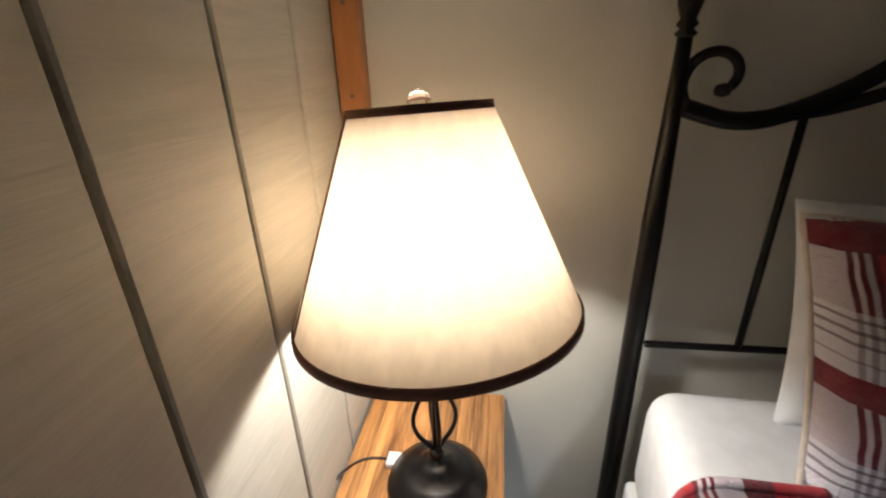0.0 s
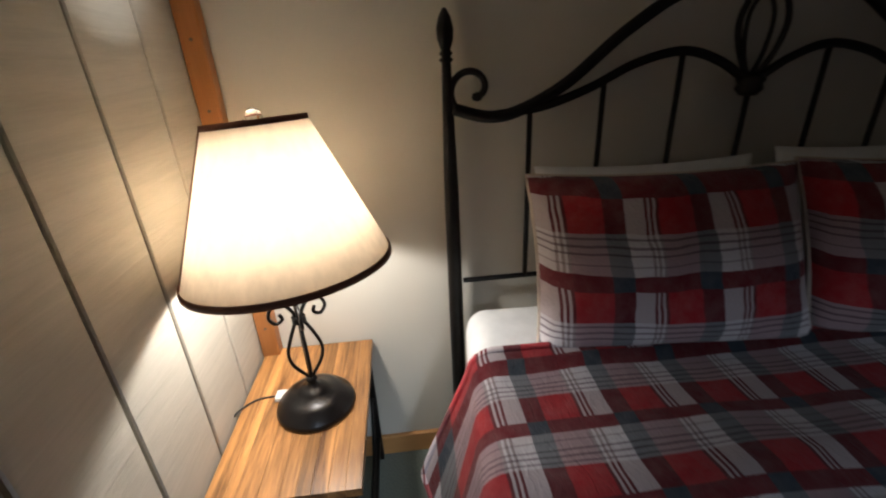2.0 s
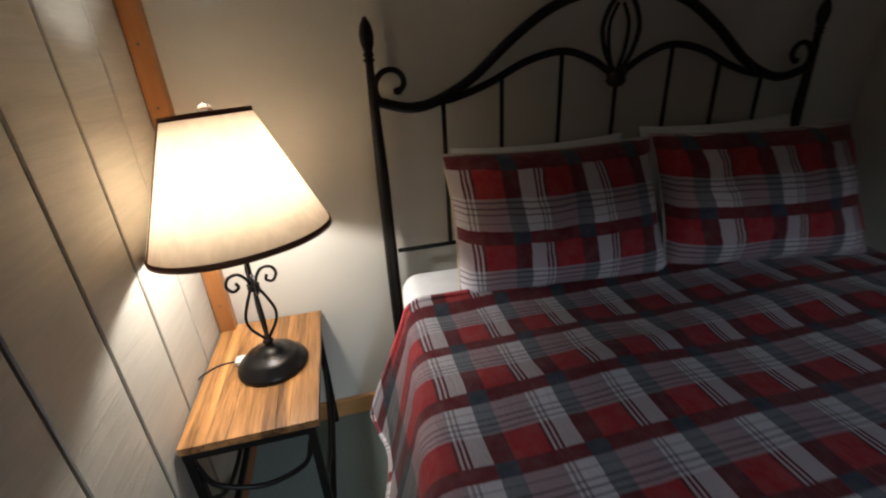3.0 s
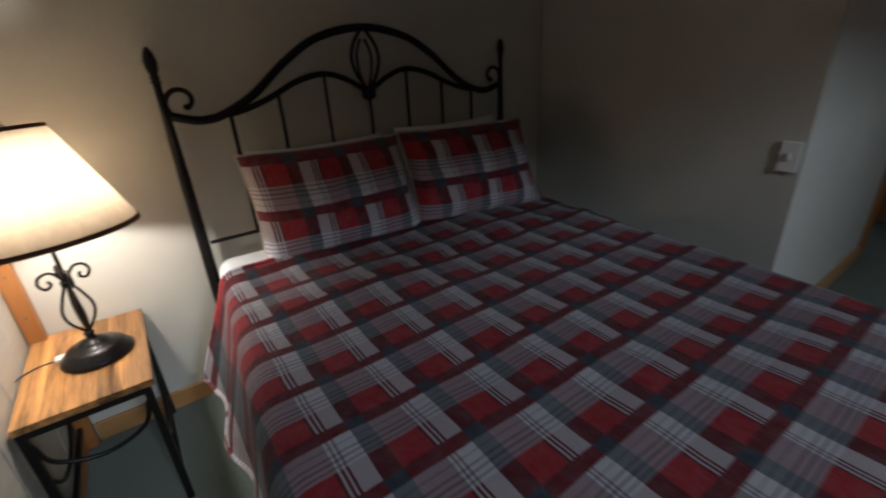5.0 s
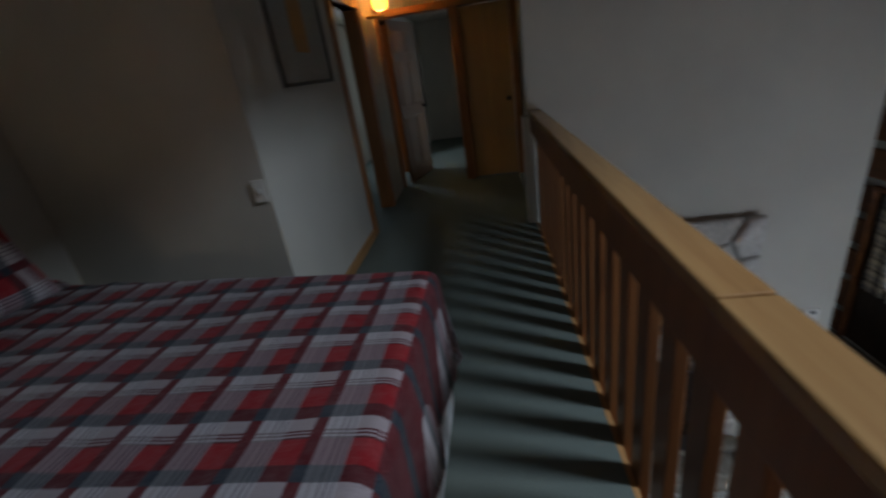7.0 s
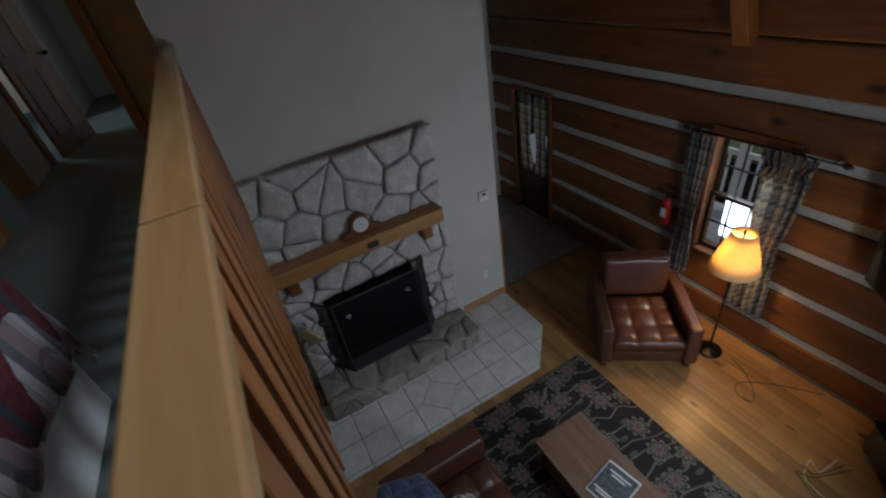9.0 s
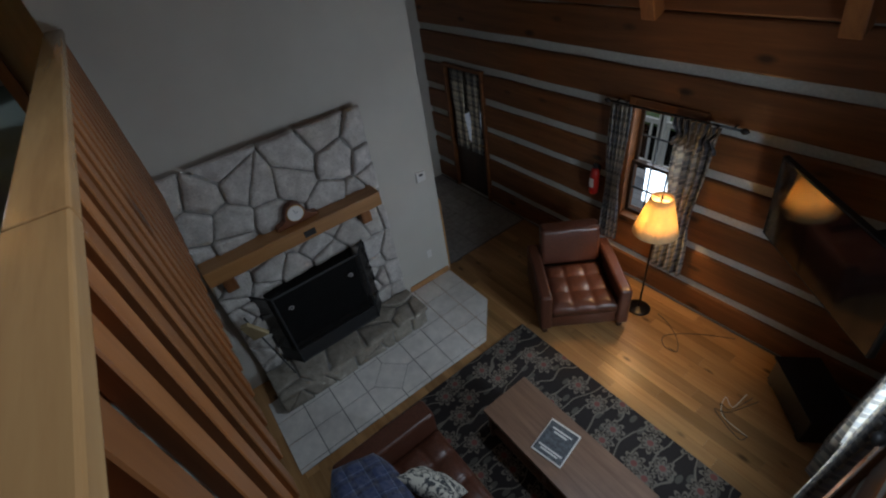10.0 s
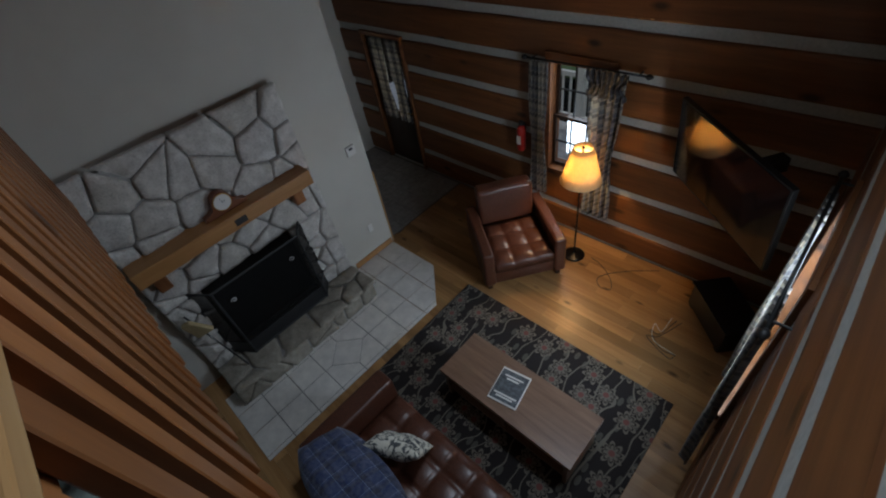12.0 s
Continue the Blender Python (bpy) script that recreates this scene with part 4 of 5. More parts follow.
for nm, r, d, mt in (("bezel", 0.086, 0.006, M_BRASS), ("dial", 0.078, 0.009, M_WHITE)):
    b = lathe([(0, 0), (r, 0), (r, d), (0, d + 0.001)], steps=28)
    b.transform(pose(3.38, -3.93, -0.837, 0, -90, 0))
    part(nm, b, mt, clock)
for a, l in ((100, 0.045), (20, 0.032)):
    part("clock_hand", tube([(3.368, -3.93, -0.837), (3.368, -3.93 - l * math.cos(radians(a)), -0.837 + l * math.sin(radians(a)))], 0.002, None, 5), M_BLACK, clock)

# fire screen: frame with angled wings and mesh
screen = thing("fire_screen", (3.2, -3.85, F + 0.2), "black metal fire screen with angled wings on the hearth", "fire screen")
SB, SH = F + 0.272, -1.555
plan = [(3.49, -4.52), (3.27, -4.36), (3.27, -3.36), (3.49, -3.20)]


def mesh_material():
    m, t, b = material("fire_mesh", 0.6, 0.3, (0.04, 0.04, 0.04))
    tr = node(t, "BsdfTransparent")
    mx = node(t, "MixShader", Fac=0.72)
    t.links.new(tr.outputs[0], mx.inputs[1])
    t.links.new(b.outputs[0], mx.inputs[2])
    t.links.new(mx.outputs[0], t.nodes["Material Output"].inputs[0])
    return m


M_MESH = mesh_material()
for (xa, ya), (xb, yb) in zip(plan, plan[1:]):
    part("screen_rail", tube([(xa, ya, SB + 0.012), (xb, yb, SB + 0.012)], 0.012, None, 6), M_BLACK, screen)
    part("screen_rail", tube([(xa, ya, SH), (xb, yb, SH)], 0.012, None, 6), M_BLACK, screen)
    b = bmesh.new()
    d = Vector((yb - ya, xa - xb, 0)).normalized() * 0.002
    q = [Vector((xa, ya, SB + 0.01)), Vector((xb, yb, SB + 0.01)), Vector((xb, yb, SH)), Vector((xa, ya, SH))]
    b.faces.new([b.verts.new(p) for p in q])
    bmesh.ops.solidify(b, geom=b.faces[:], thickness=0.003)
    part("screen_mesh", b, M_MESH, screen)
    part("kick_panel", block(0, math.hypot(xb - xa, yb - ya), -0.004, 0.004, 0.02, 0.2, 0.002, m=pose(xa, ya, SB, 0, 0, math.degrees(math.atan2(yb - ya, xb - xa)))), M_BLACK, screen)
for x, y in plan:
    part("screen_post", tube([(x, y, SB), (x, y, SH)], 0.013, None, 6), M_BLACK, screen)
for y in (-4.2, -3.5):
    part("screen_handle", tube(spiral(0, 0, 0, 0.03, 0.008, 0, 400, 14), 0.004, None, 5), M_WHITE, screen, "pale metal handle").matrix_basis = pose(3.245, y, -1.75, 0, 0, 90)
tools = thing("broom", (3.25, -3.08, F + 0.2), "straw hearth broom leaning beside the fire screen", "broom")
part("handle", tube([(3.2, -3.22, F + 0.275), (3.42, -3.06, -1.70)], 0.009), M_BLACK, tools)
M_STRAW = wood("straw", (0.32, 0.24, 0.12), (0.50, 0.40, 0.22), 2, 0.8)
b = block(-0.09, 0.09, -0.025, 0.025, 0, 0.26, 0.012)
for v in b.verts:
    v.co.x *= 1.1 - 0.6 * v.co.z / 0.26
b.transform(pose(3.33, -3.12, -1.95, -12, 18, 60))
part("bristles", b, M_STRAW, tools, "pale straw bristles")

# hearth tiles
tiles = setting("floor_hearth", block(2.25, EW - 0.002, -5.0, ST1 - 0.01, F - 0.002, F + 0.004), M_GROUT, "grey stone tiles round the hearth")
T = 0.318
DIAMOND = Vector((3.575 - T * 3 - 0.0045, -5.66 + T * 5 - 0.0045))
rng = random.Random(4)
for i in range(5):
    for j in range(9):
        x0, y0 = 3.575 - T * (i + 1), -5.66 + T * j
        quad = [Vector((x0, y0)), Vector((x0 + T - 0.009, y0)), Vector((x0 + T - 0.009, y0 + T - 0.009)), Vector((x0, y0 + T - 0.009))]
        quad = clip_poly(quad, Vector((2.755, -5.67)), Vector((-0.68, -0.73)))
        quad = clip_poly(quad, Vector((2.25, 0)), Vector((-1, 0)))
        for sx, sy in ((1, 1), (1, -1), (-1, 1), (-1, -1)):
            n = Vector((sx, sy)).normalized()
            c = sum(quad, Vector((0, 0))) / max(1, len(quad)) - DIAMOND
            if len(quad) > 2 and c.x * sx > 0 and c.y * sy > 0:
                quad = clip_poly(quad, DIAMOND + n * 0.163, -n)
        if i == 0 and j == 8:
            quad = [DIAMOND + Vector(q) for q in ((0.222, 0), (0, 0.222), (-0.222, 0), (0, -0.222))]
        if len(quad) < 3:
            continue
        bm = bmesh.new()
        lo = [bm.verts.new((p.x, p.y, F + 0.001)) for p in quad]
        mid = sum(quad, Vector((0, 0))) / len(quad)
        h = F + 0.011 + rng.uniform(-0.001, 0.001)
        up = [bm.verts.new((p.x, p.y, h - 0.002)) for p in quad]
        tp = [bm.verts.new((*(p + (mid - p).normalized() * 0.004), h)) for p in quad]
        bm.faces.new(tp)
        for k in range(len(quad)):
            n = (k + 1) % len(quad)
            bm.faces.new((lo[k], lo[n], up[n], up[k]))
            bm.faces.new((up[k], up[n], tp[n], tp[k]))
        part("tile", bm, M_TILE, tiles)
th = thing("thermostat", (EW, -5.48, -1.21), "white thermostat on the chimney wall", "thermostat")
part("cover", block(EW - 0.028, EW, -5.545, -5.42, -1.27, -1.15, 0.005), M_WHITE, th)
part("display", block(EW - 0.031, EW - 0.027, -5.51, -5.455, -1.20, -1.17, 0.001), M_SOFT_BLACK, th)
out = thing("outlet", (EW, -5.4, F + 0.45), "white wall outlet beside the hearth", "outlet")
part("plate", block(EW - 0.006, EW, -5.435, -5.365, F + 0.4, F + 0.52, 0.002), M_WHITE, out)

# ---- living room furniture ----
single("rug", block(-0.40, 2.14, -5.69, -3.62, F + 0.001, F + 0.012, 0.004), M_RUG, "dark floral rug under the coffee table", "rug")
ct = thing("coffee_table", (0.53, -4.68, F), "long low coffee table with walnut veneer top", "coffee table")
part("tabletop", block(-0.04, 1.38, -4.965, -4.435, F + 0.405, F + 0.45, 0.004), M_COFFEE, ct)
part("shelf", block(0.0, 1.33, -4.92, -4.47, F + 0.10, F + 0.13, 0.003), M_COFFEE, ct)
for x in (-0.01, 1.31):
    part("end_panel", block(x, x + 0.04, -4.93, -4.46, F + 0.012, F + 0.405, 0.003), M_COFFEE, ct)
part("divider", block(0.65, 0.69, -4.91, -4.48, F + 0.13, F + 0.405, 0.003), M_COFFEE, ct)
mag = thing("magazine", (0.6, -4.68, F + 0.45), "guide book in a clear stand lying on the coffee table", "book")
MM = pose(0.74, -4.70, F + 0.45, 0, 0, 190)
M_PRINTCOVER = plain("dark_print_cover", (0.10, 0.11, 0.12), 0.3, 0, 30, 0.02, 0.5)
part("pages", block(-0.14, 0.14, -0.17, 0.17, 0.001, 0.012, 0.002, m=MM), M_WHITE, mag)
part("cover", block(-0.13, 0.13, -0.155, 0.15, 0.012, 0.0145, m=MM), M_PRINTCOVER, mag, "dark photographic cover")
for k, (w, yy) in enumerate(((0.09, 0.09), (0.06, 0.06), (0.11, -0.10), (0.08, -0.125))):
    part("print_bar", block(-w, w, yy, yy + 0.016, 0.0145, 0.016, m=MM), M_WHITE, mag)


def tufted(x0, x1, y0, y1, z0, z1, nx, ny, m, n=10, side="z"):
    """A padded cushion with buttoned hollows."""
    bm = bmesh.new()
    cols, rows = nx * n, ny * n
    grid = []
    for i in range(cols + 1):
        c = []
        for j in range(rows + 1):
            u, v = i / cols, j / rows
            a, b = abs(math.sin(math.pi * u * nx)), abs(math.sin(math.pi * v * ny))
            puff = (a * b) ** 0.35 * 0.028 + 0.008 * max(a, b)
            rim = min(1.0, min(u, 1 - u) * cols / 3, min(v, 1 - v) * rows / 3)
            c.append(bm.verts.new((x0 + (x1 - x0) * u, y0 + (y1 - y0) * v, z1 - 0.036 + puff * (0.4 + 0.6 * rim) - 0.02 * (1 - rim))))
        grid.append(c)
    for i in range(cols):
        for j in range(rows):
            bm.faces.new((grid[i][j], grid[i + 1][j], grid[i + 1][j + 1], grid[i][j + 1]))
    rim = [grid[i][0] for i in range(cols)] + [grid[cols][j] for j in range(rows)] + [grid[i][rows] for i in range(cols, 0, -1)] + [grid[0][j] for j in range(rows, 0, -1)]
    low = [bm.verts.new((v.co.x, v.co.y, z0)) for v in rim]
    for k in range(len(rim)):
        q = (k + 1) % len(rim)
        bm.faces.new((rim[k], rim[q], low[q], low[k]))
    bm.faces.new(low)
    bm.transform(m)
    return bm


def upholstered(name, label, category, m, w, d, seat_tufts, back_h, arm_h, arm_w):
    """A leather seat facing local -y: base, tufted seat, back, arms and feet."""
    ob = thing(name, m.translation, label, category)
    h = w / 2
    part("base", block(-h + 0.02, h - 0.02, -d / 2 + 0.03, d / 2, 0.10, 0.30, 0.012, m=m), M_LEATHER, ob, "", True)
    part("seat", tufted(-h + arm_w + 0.004, h - arm_w - 0.004, -d / 2, d / 2 - 0.2, 0.30, 0.46, *seat_tufts, m), M_LEATHER, ob, "button-tufted seat cushion", True)
    b = soft_box(-h + arm_w + 0.004, h - arm_w - 0.004, d / 2 - 0.22, d / 2 - 0.02, 0.44, back_h, 0.05, pose(0, 0, 0), 0.012)
    for v in b.verts:
        v.co.y += 0.16 * (v.co.z - 0.44)
    b.transform(m)
    part("backrest", b, M_LEATHER, ob, "", True)
    for s in (-1, 1):
        x0, x1 = sorted((s * h, s * (h - arm_w)))
        part("arm", soft_box(x0, x1, -d / 2 - 0.01, d / 2 + 0.02, 0.10, arm_h, 0.035, m, 0.005), M_LEATHER, ob, "", True)
        for yy in (-d / 2 + 0.07, d / 2 - 0.07):
            part("foot", block(s * (h - 0.07) - 0.025, s * (h - 0.07) + 0.025, yy - 0.025, yy + 0.025, 0.0, 0.10, 0.004, m=m), M_DOORDARK, ob)
    return ob


upholstered("sofa", "brown leather sofa with tufted seat and square arms", "sofa", pose(0.62, -3.56, F + 0.011), 2.24, 0.90, (7, 3), 0.80, 0.66, 0.21)
upholstered("armchair", "brown leather armchair with tufted seat beside the window", "armchair", pose(1.95, -6.40, F, 0, 0, -127), 1.0, 0.95, (3, 3), 0.92, 0.62, 0.14)
cushion("throw_pillow", "pale floral print cushion on the leather sofa", pose(1.06, -3.66, F + 0.66, -32, 0, 28), 0.46, 0.42, 0.17, M_PRINT, 21)


THROW = pose(1.02, -3.22, F + 0.83, -68, 0, -4)
bm, _ = pillow(1.10, 0.60, 0.26, THROW, 33, 30)
for v in bm.verts:
    q = THROW.inverted() @ v.co
    q.z *= 1 - 0.42 * (abs(q.x) / 0.55) ** 3
    q.x *= 1 - 0.14 * (q.z / 0.30) ** 2
    v.co = THROW @ q
single("throw_blanket", bm, M_BLUEPLAID, "dark blue plaid blanket folded over the sofa back", "blanket", "", True)

fl = thing("floor_lamp", (FX, FY, F), "lit floor lamp with yellow cone shade and dark pole", "lamp")
part("foot", lathe([(0, 0), (0.13, 0), (0.132, 0.012), (0.11, 0.022), (0.05, 0.03), (0.02, 0.045), (0, 0.046)], (FX, FY, F)), M_BRONZE, fl, "", True)
part("pole", tube([(FX, FY, F + 0.04), (FX, FY, -1.22)], 0.011), M_BRONZE, fl, "", True)
sh = part("shade", lathe([(0.225, -1.66), (0.105, -1.24), (0.103, -1.24), (0.223, -1.66), (0.225, -1.66)], (FX, FY, 0), 48), M_SHADE2, fl, "glowing yellow fabric shade", True)
part("harp", tube([(FX - 0.1, FY, -1.245), (FX, FY, -1.25), (FX + 0.1, FY, -1.245)], 0.003), M_BRONZE, fl)
single("cable", tube(curve([(1.15, -6.95, F + 0.005), (1.0, -6.9, F + 0.004), (0.82, -6.78, F + 0.004), (0.72, -6.62, F + 0.004), (0.84, -6.58, F + 0.004), (0.92, -6.72, F + 0.004), (0.70, -6.98, F + 0.004), (0.4, -7.2, F + 0.004)]), 0.004), M_SOFT_BLACK, "dark cord lying on the floor boards", "cord", "", True)

# television in the corner
tv = thing("television", (-0.12, -6.62, -0.8), "large black television mounted across the corner", "television")
TM = pose(0.0, -6.60, -0.945, -6, 0, -41)
part("cabinet", block(-0.67, 0.67, 0.0, 0.045, -0.38, 0.38, 0.006, m=TM), M_SOFT_BLACK, tv)
m_scr, t_scr, b_scr = material("tv_glass", 0.08, 0, (0.004, 0.004, 0.005))
part("panel", block(-0.655, 0.655, 0.0455, 0.0485, -0.36, 0.365, m=TM), m_scr, tv, "glossy dark screen")
part("wall_arm", block(-0.05, 0.05, -0.45, 0.0, -0.06, 0.06, 0.005, m=TM), M_BLACK, tv)
st = thing("media_stand", (-0.36, -6.75, F), "low black media stand with cables in the corner", "cabinet")
SM = pose(-0.38, -6.80, F, 0, 0, 135)
part("body", block(-0.32, 0.32, -0.17, 0.17, 0.04, 0.34, 0.006, m=SM), M_SOFT_BLACK, st)
part("top", block(-0.34, 0.34, -0.19, 0.19, 0.34, 0.365, 0.004, m=SM), M_SOFT_BLACK, st)
for x in (-0.28, 0.28):
    part("foot", block(x - 0.03, x + 0.03, -0.16, 0.16, 0.0, 0.04, 0.003, m=SM), M_SOFT_BLACK, st)
for k in range(3):
    single("cable", tube(curve([(-0.02 - 0.05 * k, -6.42, F + 0.25), (0.02, -6.36 + 0.04 * k, F + 0.05), (0.12, -6.45 + 0.1 * k, F + 0.005), (0.05 - 0.1 * k, -6.25 + 0.06 * k, F + 0.005), (-0.2, -6.2, F + 0.006)]), 0.004), M_WHITE if k == 0 else M_SOFT_BLACK, "cable trailing from the media stand", "cable", "", True, "media cables")

ext = thing("fire_extinguisher", (2.37, -7.16, -1.55), "red fire extinguisher hung on the log wall", "extinguisher")
part("cylinder", lathe([(0, -0.2), (0.05, -0.195), (0.055, -0.18), (0.055, 0.08), (0.045, 0.12), (0.02, 0.14), (0, 0.141)], (2.37, -7.18, -1.55), 20), M_RED, ext, "", True)
part("valve", block(2.345, 2.395, -7.20, -7.16, -1.41, -1.35, 0.006), M_BLACK, ext)
part("label_plate", block(2.34, 2.40, -7.128, -7.122, -1.65, -1.53, 0.002), M_WHITE, ext)
part("bracket", block(2.35, 2.39, -7.255, -7.235, -1.7, -1.4), M_BLACK, ext)


# windows
def window(name, label, axis, u0, u1, z0, z1, face, cols, rows, frame_mat):
    """A sash window in a wall that runs along the axis; face is the wall's inner face."""
    ob = thing(name, ((u0 + u1) / 2, face, z0) if axis == "x" else (face, (u0 + u1) / 2, z0), label, "window", kind="structure")

    def bit(nm, a0, a1, d0, d1, b0, b1, mat, e=0.004):
        q = (a0, a1, face + d0, face + d1, b0, b1) if axis == "x" else (face + d0, face + d1, a0, a1, b0, b1)
        return part(nm, block(*q, e), mat, ob)

    w = 0.05
    for q in ((u0 - 0.06, u0 + 0.012, z0 - 0.06, z1 + 0.1), (u1 - 0.012, u1 + 0.06, z0 - 0.06, z1 + 0.1)):
        bit("window_casing", q[0], q[1], -0.20, 0.025, q[2], q[3], frame_mat)
    bit("window_casing", u0 + 0.012, u1 - 0.012, -0.20, 0.024, z1 - 0.01, z1 + 0.1, frame_mat)
    bit("window_sill", u0 + 0.012, u1 - 0.012, -0.20, 0.05, z0 - 0.06, z0 + 0.01, frame_mat)
    zm = (z0 + z1) / 2
    for lo, hi, d in ((z0 + 0.01, zm + 0.02, -0.10), (zm - 0.02, z1 - 0.01, -0.14)):
        for q in ((u0 + 0.012, u0 + w, lo, hi), (u1 - w, u1 - 0.012, lo, hi), (u0 + w, u1 - w, lo, lo + 0.04), (u0 + w, u1 - w, hi - 0.04, hi)):
            bit("sash", q[0], q[1], d, d + 0.035, q[2], q[3], M_DOORDARK)
        for k in range(1, cols):
            c = u0 + w + (u1 - u0 - 2 * w) * k / cols
            bit("muntin", c - 0.008, c + 0.008, d + 0.008, d + 0.03, lo + 0.04, hi - 0.04, M_BLACK, 0.002)
        for k in range(1, rows):
            c = lo + (hi - lo) * k / rows
            bit("muntin", u0 + w, u1 - w, d + 0.007, d + 0.029, c - 0.008, c + 0.008, M_BLACK, 0.002)
        pane = bit("pane", u0 + w - 0.005, u1 - w + 0.005, d + 0.012, d + 0.016, lo + 0.035, hi - 0.035, M_GLASS, 0)
        pane.visible_shadow = False
    return ob


window("window_1", "wooden sash window with dark glazing bars", "x", 1.34, 2.02, -1.92, -0.60, SW, 3, 2, M_LOG)
window("window_2", "wooden sash window in the log wall", "y", -6.05, -5.2, -1.85, -0.50, WX, 3, 2, M_LOGW)


def curtain(name, label, axis, u0, u1, z0, z1, off, mat, tie=None, waves=5):
    bm = bmesh.new()
    nu, nz = waves * 8, 30
    grid = []
    for i in range(nu + 1):
        c = []
        for j in range(nz + 1):
            u, s = i / nu, j / nz
            mid, half = (u0 + u1) / 2, (u1 - u0) / 2
            k = 1.0 - (0.25 if tie is None else 0.55) * math.exp(-((s - (tie or 0.55)) / 0.2) ** 2)
            a = mid + (u * 2 - 1) * half * k
            d = off + (0.024 + 0.012 * s) * math.sin(u * waves * 2 * math.pi + 0.6 * math.sin(s * 5))
            z = z1 + (z0 - z1) * s + 0.006 * math.sin(u * 30)
            c.append(bm.verts.new((a, d, z) if axis == "x" else (d, a, z)))
        grid.append(c)
    for i in range(nu):
        for j in range(nz):
            bm.faces.new((grid[i][j], grid[i + 1][j], grid[i + 1][j + 1], grid[i][j + 1]))
    bmesh.ops.solidify(bm, geom=bm.faces[:], thickness=0.004)
    ob = single(name, bm, mat, label, "curtain", "", True)
    return ob


curtain("curtain", "cream and charcoal plaid curtain panel drawn aside", "x", 1.99, 2.24, -2.28, -0.58, SW + 0.09, M_CURTAIN)
curtain("curtain", "plaid curtain panel glowing beside the floor lamp", "x", 1.13, 1.50, -2.36, -0.58, SW + 0.09, M_CURTAIN)
curtain("curtain_heading", "dark gathered heading of the plaid curtain", "x", 1.10, 1.54, -0.82, -0.55, SW + 0.125, M_HEADING, None, 7)
curtain("curtain", "grey plaid curtain panel at the side window", "y", -6.25, -5.85, -2.35, -0.56, WX + 0.085, M_CURTAINW)
curtain("curtain", "grey plaid curtain panel at the side window", "y", -5.34, -5.0, -2.35, -0.56, WX + 0.085, M_CURTAINW)


def curtain_rod(label, a, b, drop):
    ob = thing("curtain_rod", a, label, "curtain rod")
    a, b = Vector(a), Vector(b)
    part("rod", tube([a, b], 0.011), M_BLACK, ob, "", True)
    d = (b - a).normalized()
    for p, s in ((a, -1), (b, 1)):
        part("finial", tube([p + d * s * t for t in (0, 0.02, 0.035, 0.055, 0.075)], 0.02, None, 10, [0.012, 0.024, 0.028, 0.020, 0.004]), M_BLACK, ob, "", True)
        q = p - d * s * 0.06
        part("bracket", tube([q, q + Vector(drop)], 0.008), M_BLACK, ob)


curtain_rod("black iron curtain rod with scrolled ends", (2.26, SW + 0.09, -0.565), (0.97, SW + 0.09, -0.55), (0, -0.10, 0))
curtain_rod("black iron curtain rod at the side window", (WX + 0.085, -6.32, -0.54), (WX + 0.085, -4.94, -0.54), (-0.085, 0, 0))

# entry door
ed = thing("door_3", (4.88, SW, F), "dark wooden entry door with curtained glass", "door", kind="structure")
DX0, DX1, DZ1 = 4.44, 5.38, -0.65
for q in cut([(DX0 + 0.05, DX1 - 0.05, F + 0.01, DZ1 - 0.05)], (DX0 + 0.17, DX1 - 0.17, F + 0.95, DZ1 - 0.18)):
    part("door_leaf", block(q[0], q[1], SW - 0.10, SW - 0.055, q[2], q[3], 0.002), M_DOORDARK, ed)
for q in ((DX0, DX0 + 0.05, F, DZ1), (DX1 - 0.05, DX1, F, DZ1), (DX0 + 0.05, DX1 - 0.05, DZ1 - 0.05, DZ1)):
    part("jamb", block(q[0], q[1], SW - 0.2, SW + 0.02, q[2], q[3], 0.004), M_LOG, ed)
pane = part("pane", block(DX0 + 0.165, DX1 - 0.165, SW - 0.082, SW - 0.076, F + 0.945, DZ1 - 0.175), M_GLASS, ed)
pane.visible_shadow = False
part("door_handle", tube(curve([(4.55, SW - 0.05, F + 1.0), (4.55, SW - 0.01, F + 1.0), (4.63, SW + 0.0, F + 1.0)]), 0.009), M_BRASS, ed, "", True)
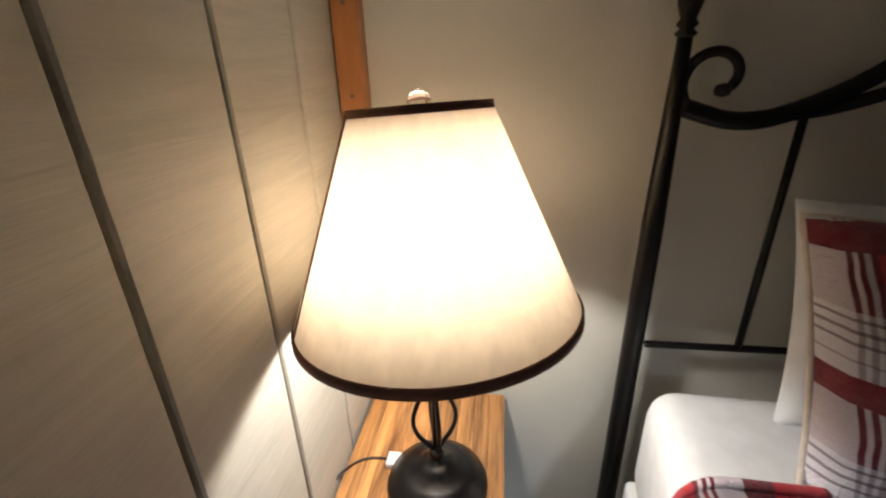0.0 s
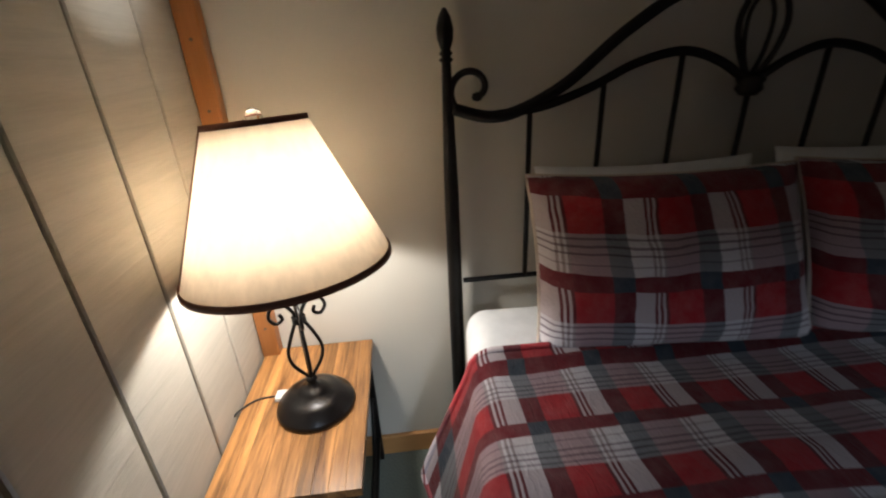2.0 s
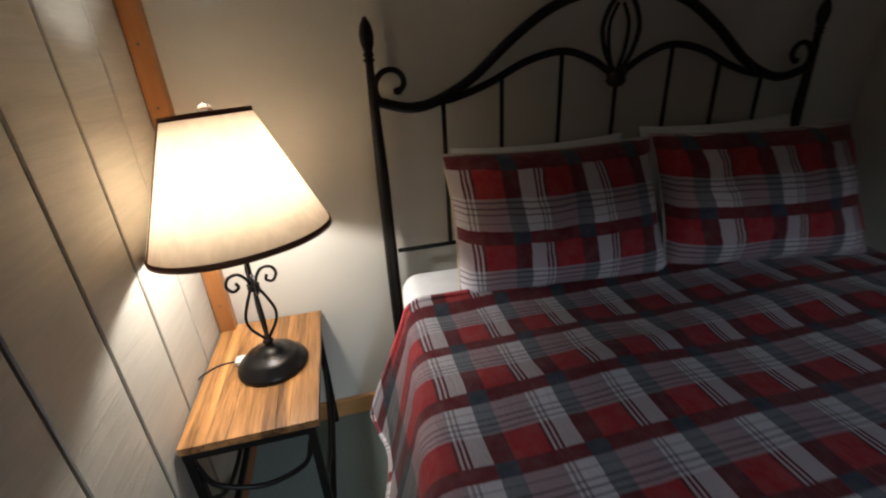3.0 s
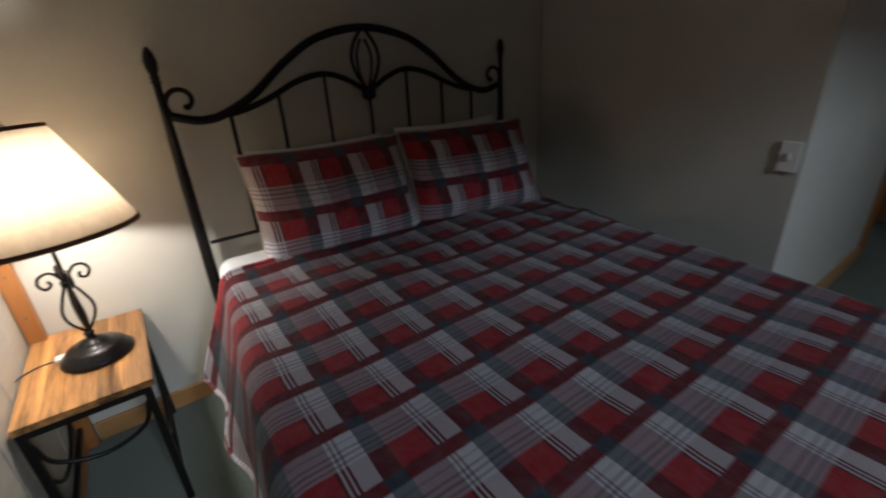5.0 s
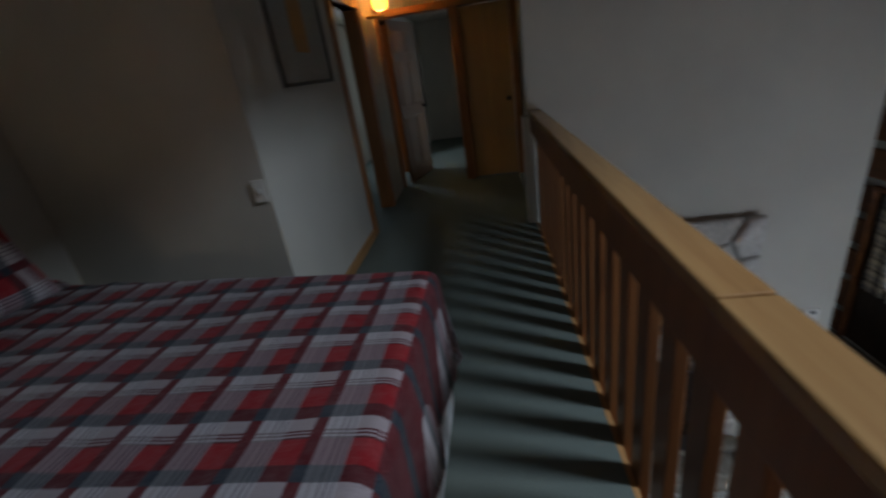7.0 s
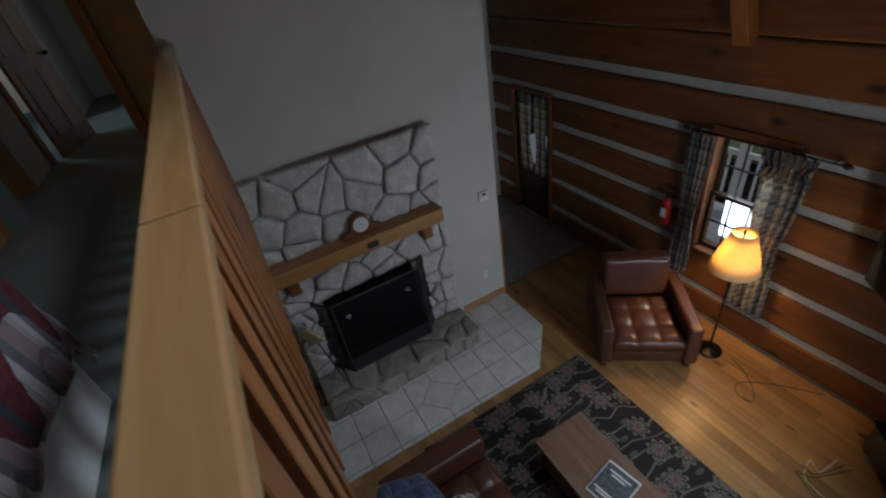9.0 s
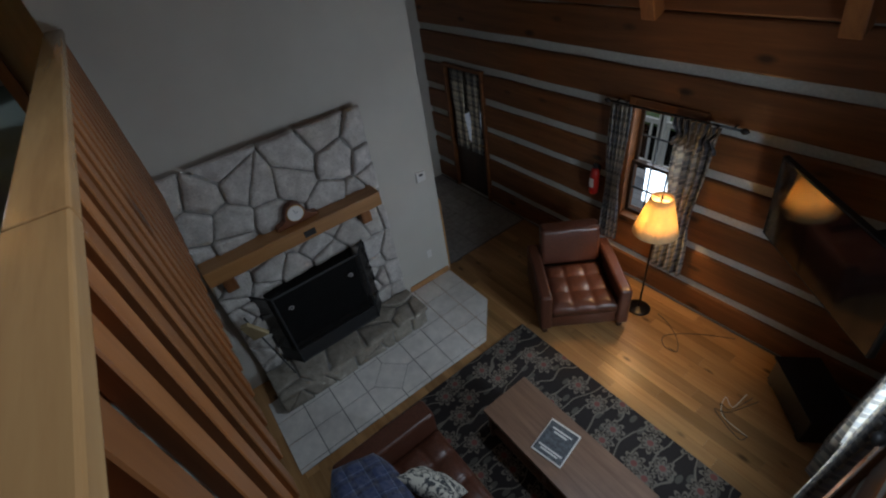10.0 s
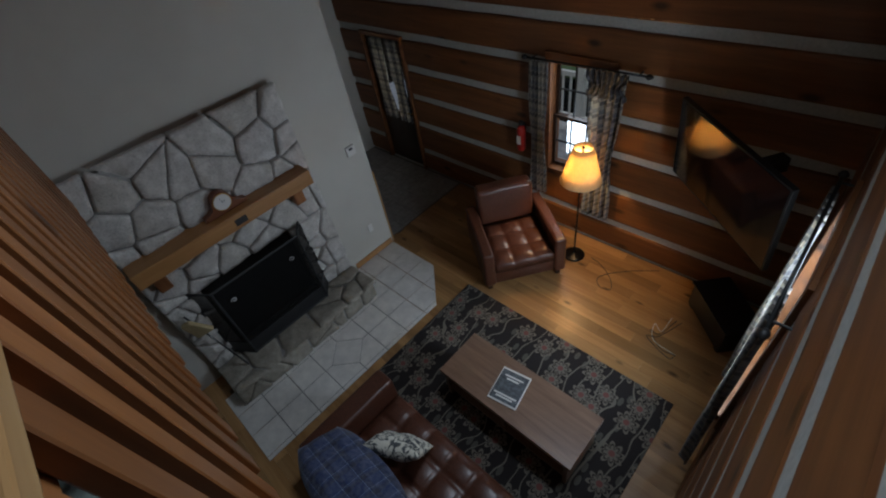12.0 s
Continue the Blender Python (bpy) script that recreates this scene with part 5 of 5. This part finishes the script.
curtain("curtain", "sheer plaid curtain over the entry door glass", "x", 4.54, 4.86, -2.0, -0.72, SW - 0.02, M_CURTAIN, None, 4)
curtain("curtain", "sheer plaid curtain over the entry door glass", "x", 4.92, 5.24, -2.0, -0.72, SW - 0.02, M_CURTAIN, None, 4)
for x in (1.93, 0.49):
    single("timber_brace", block(-0.07, 0.07, -0.07, 0.07, 0, 1.7, 0.01, m=pose(x, SW + 0.09, 0.27, -24, 0, 0)), M_BALUSTER, "orange timber brace high on the log wall", "brace", "", False, "timber braces")

# ---- outdoors ----
setting("ground", block(-300, 300, -600, SW - 6, F - 1.0, F - 0.9), plain("lawn", (0.07, 0.12, 0.035), 0.9, 0, 3, 0.5, 0.4), "lawn and ground outside")
setting("ground_side", block(-300, WX - 3, SW - 6.01, 300, F - 1.02, F - 0.92), plain("lawn_side", (0.07, 0.12, 0.035), 0.9, 0, 3, 0.5, 0.4), "lawn beside the cabin")
porch = setting("porch", block(-3, 8, SW - 2.6, SW - 0.25, F - 0.2, F - 0.12), M_MORTAR, "grey painted porch deck")
M_DECK = plain("grey_deck", (0.42, 0.43, 0.44), 0.6, 0, 20, 0.1)
for k in range(16):
    part("deck_board", block(-3, 8, SW - 0.26 - 0.146 * (k + 1), SW - 0.26 - 0.146 * k - 0.006, F - 0.12, F - 0.09, 0.002, seg=1), M_DECK, porch)
pr = thing("porch_railing", (2, SW - 2.5, F - 0.1), "white porch posts and railing", "railing")
M_PAINT = plain("white_paint", (0.72, 0.72, 0.70), 0.5)
for x in (-1.2, 0.9, 3.0, 5.1):
    part("porch_post", block(x - 0.06, x + 0.06, SW - 2.56, SW - 2.44, F - 0.09, 0.2, 0.004), M_PAINT, pr)
for z in (F + 0.08, F + 0.85):
    part("porch_rail", block(-2.9, 7.9, SW - 2.53, SW - 2.47, z, z + 0.08, 0.004), M_PAINT, pr)
for k in range(70):
    x = -2.8 + 0.15 * k
    part("picket", block(x - 0.015, x + 0.015, SW - 2.515, SW - 2.485, F + 0.16, F + 0.85), M_PAINT, pr)
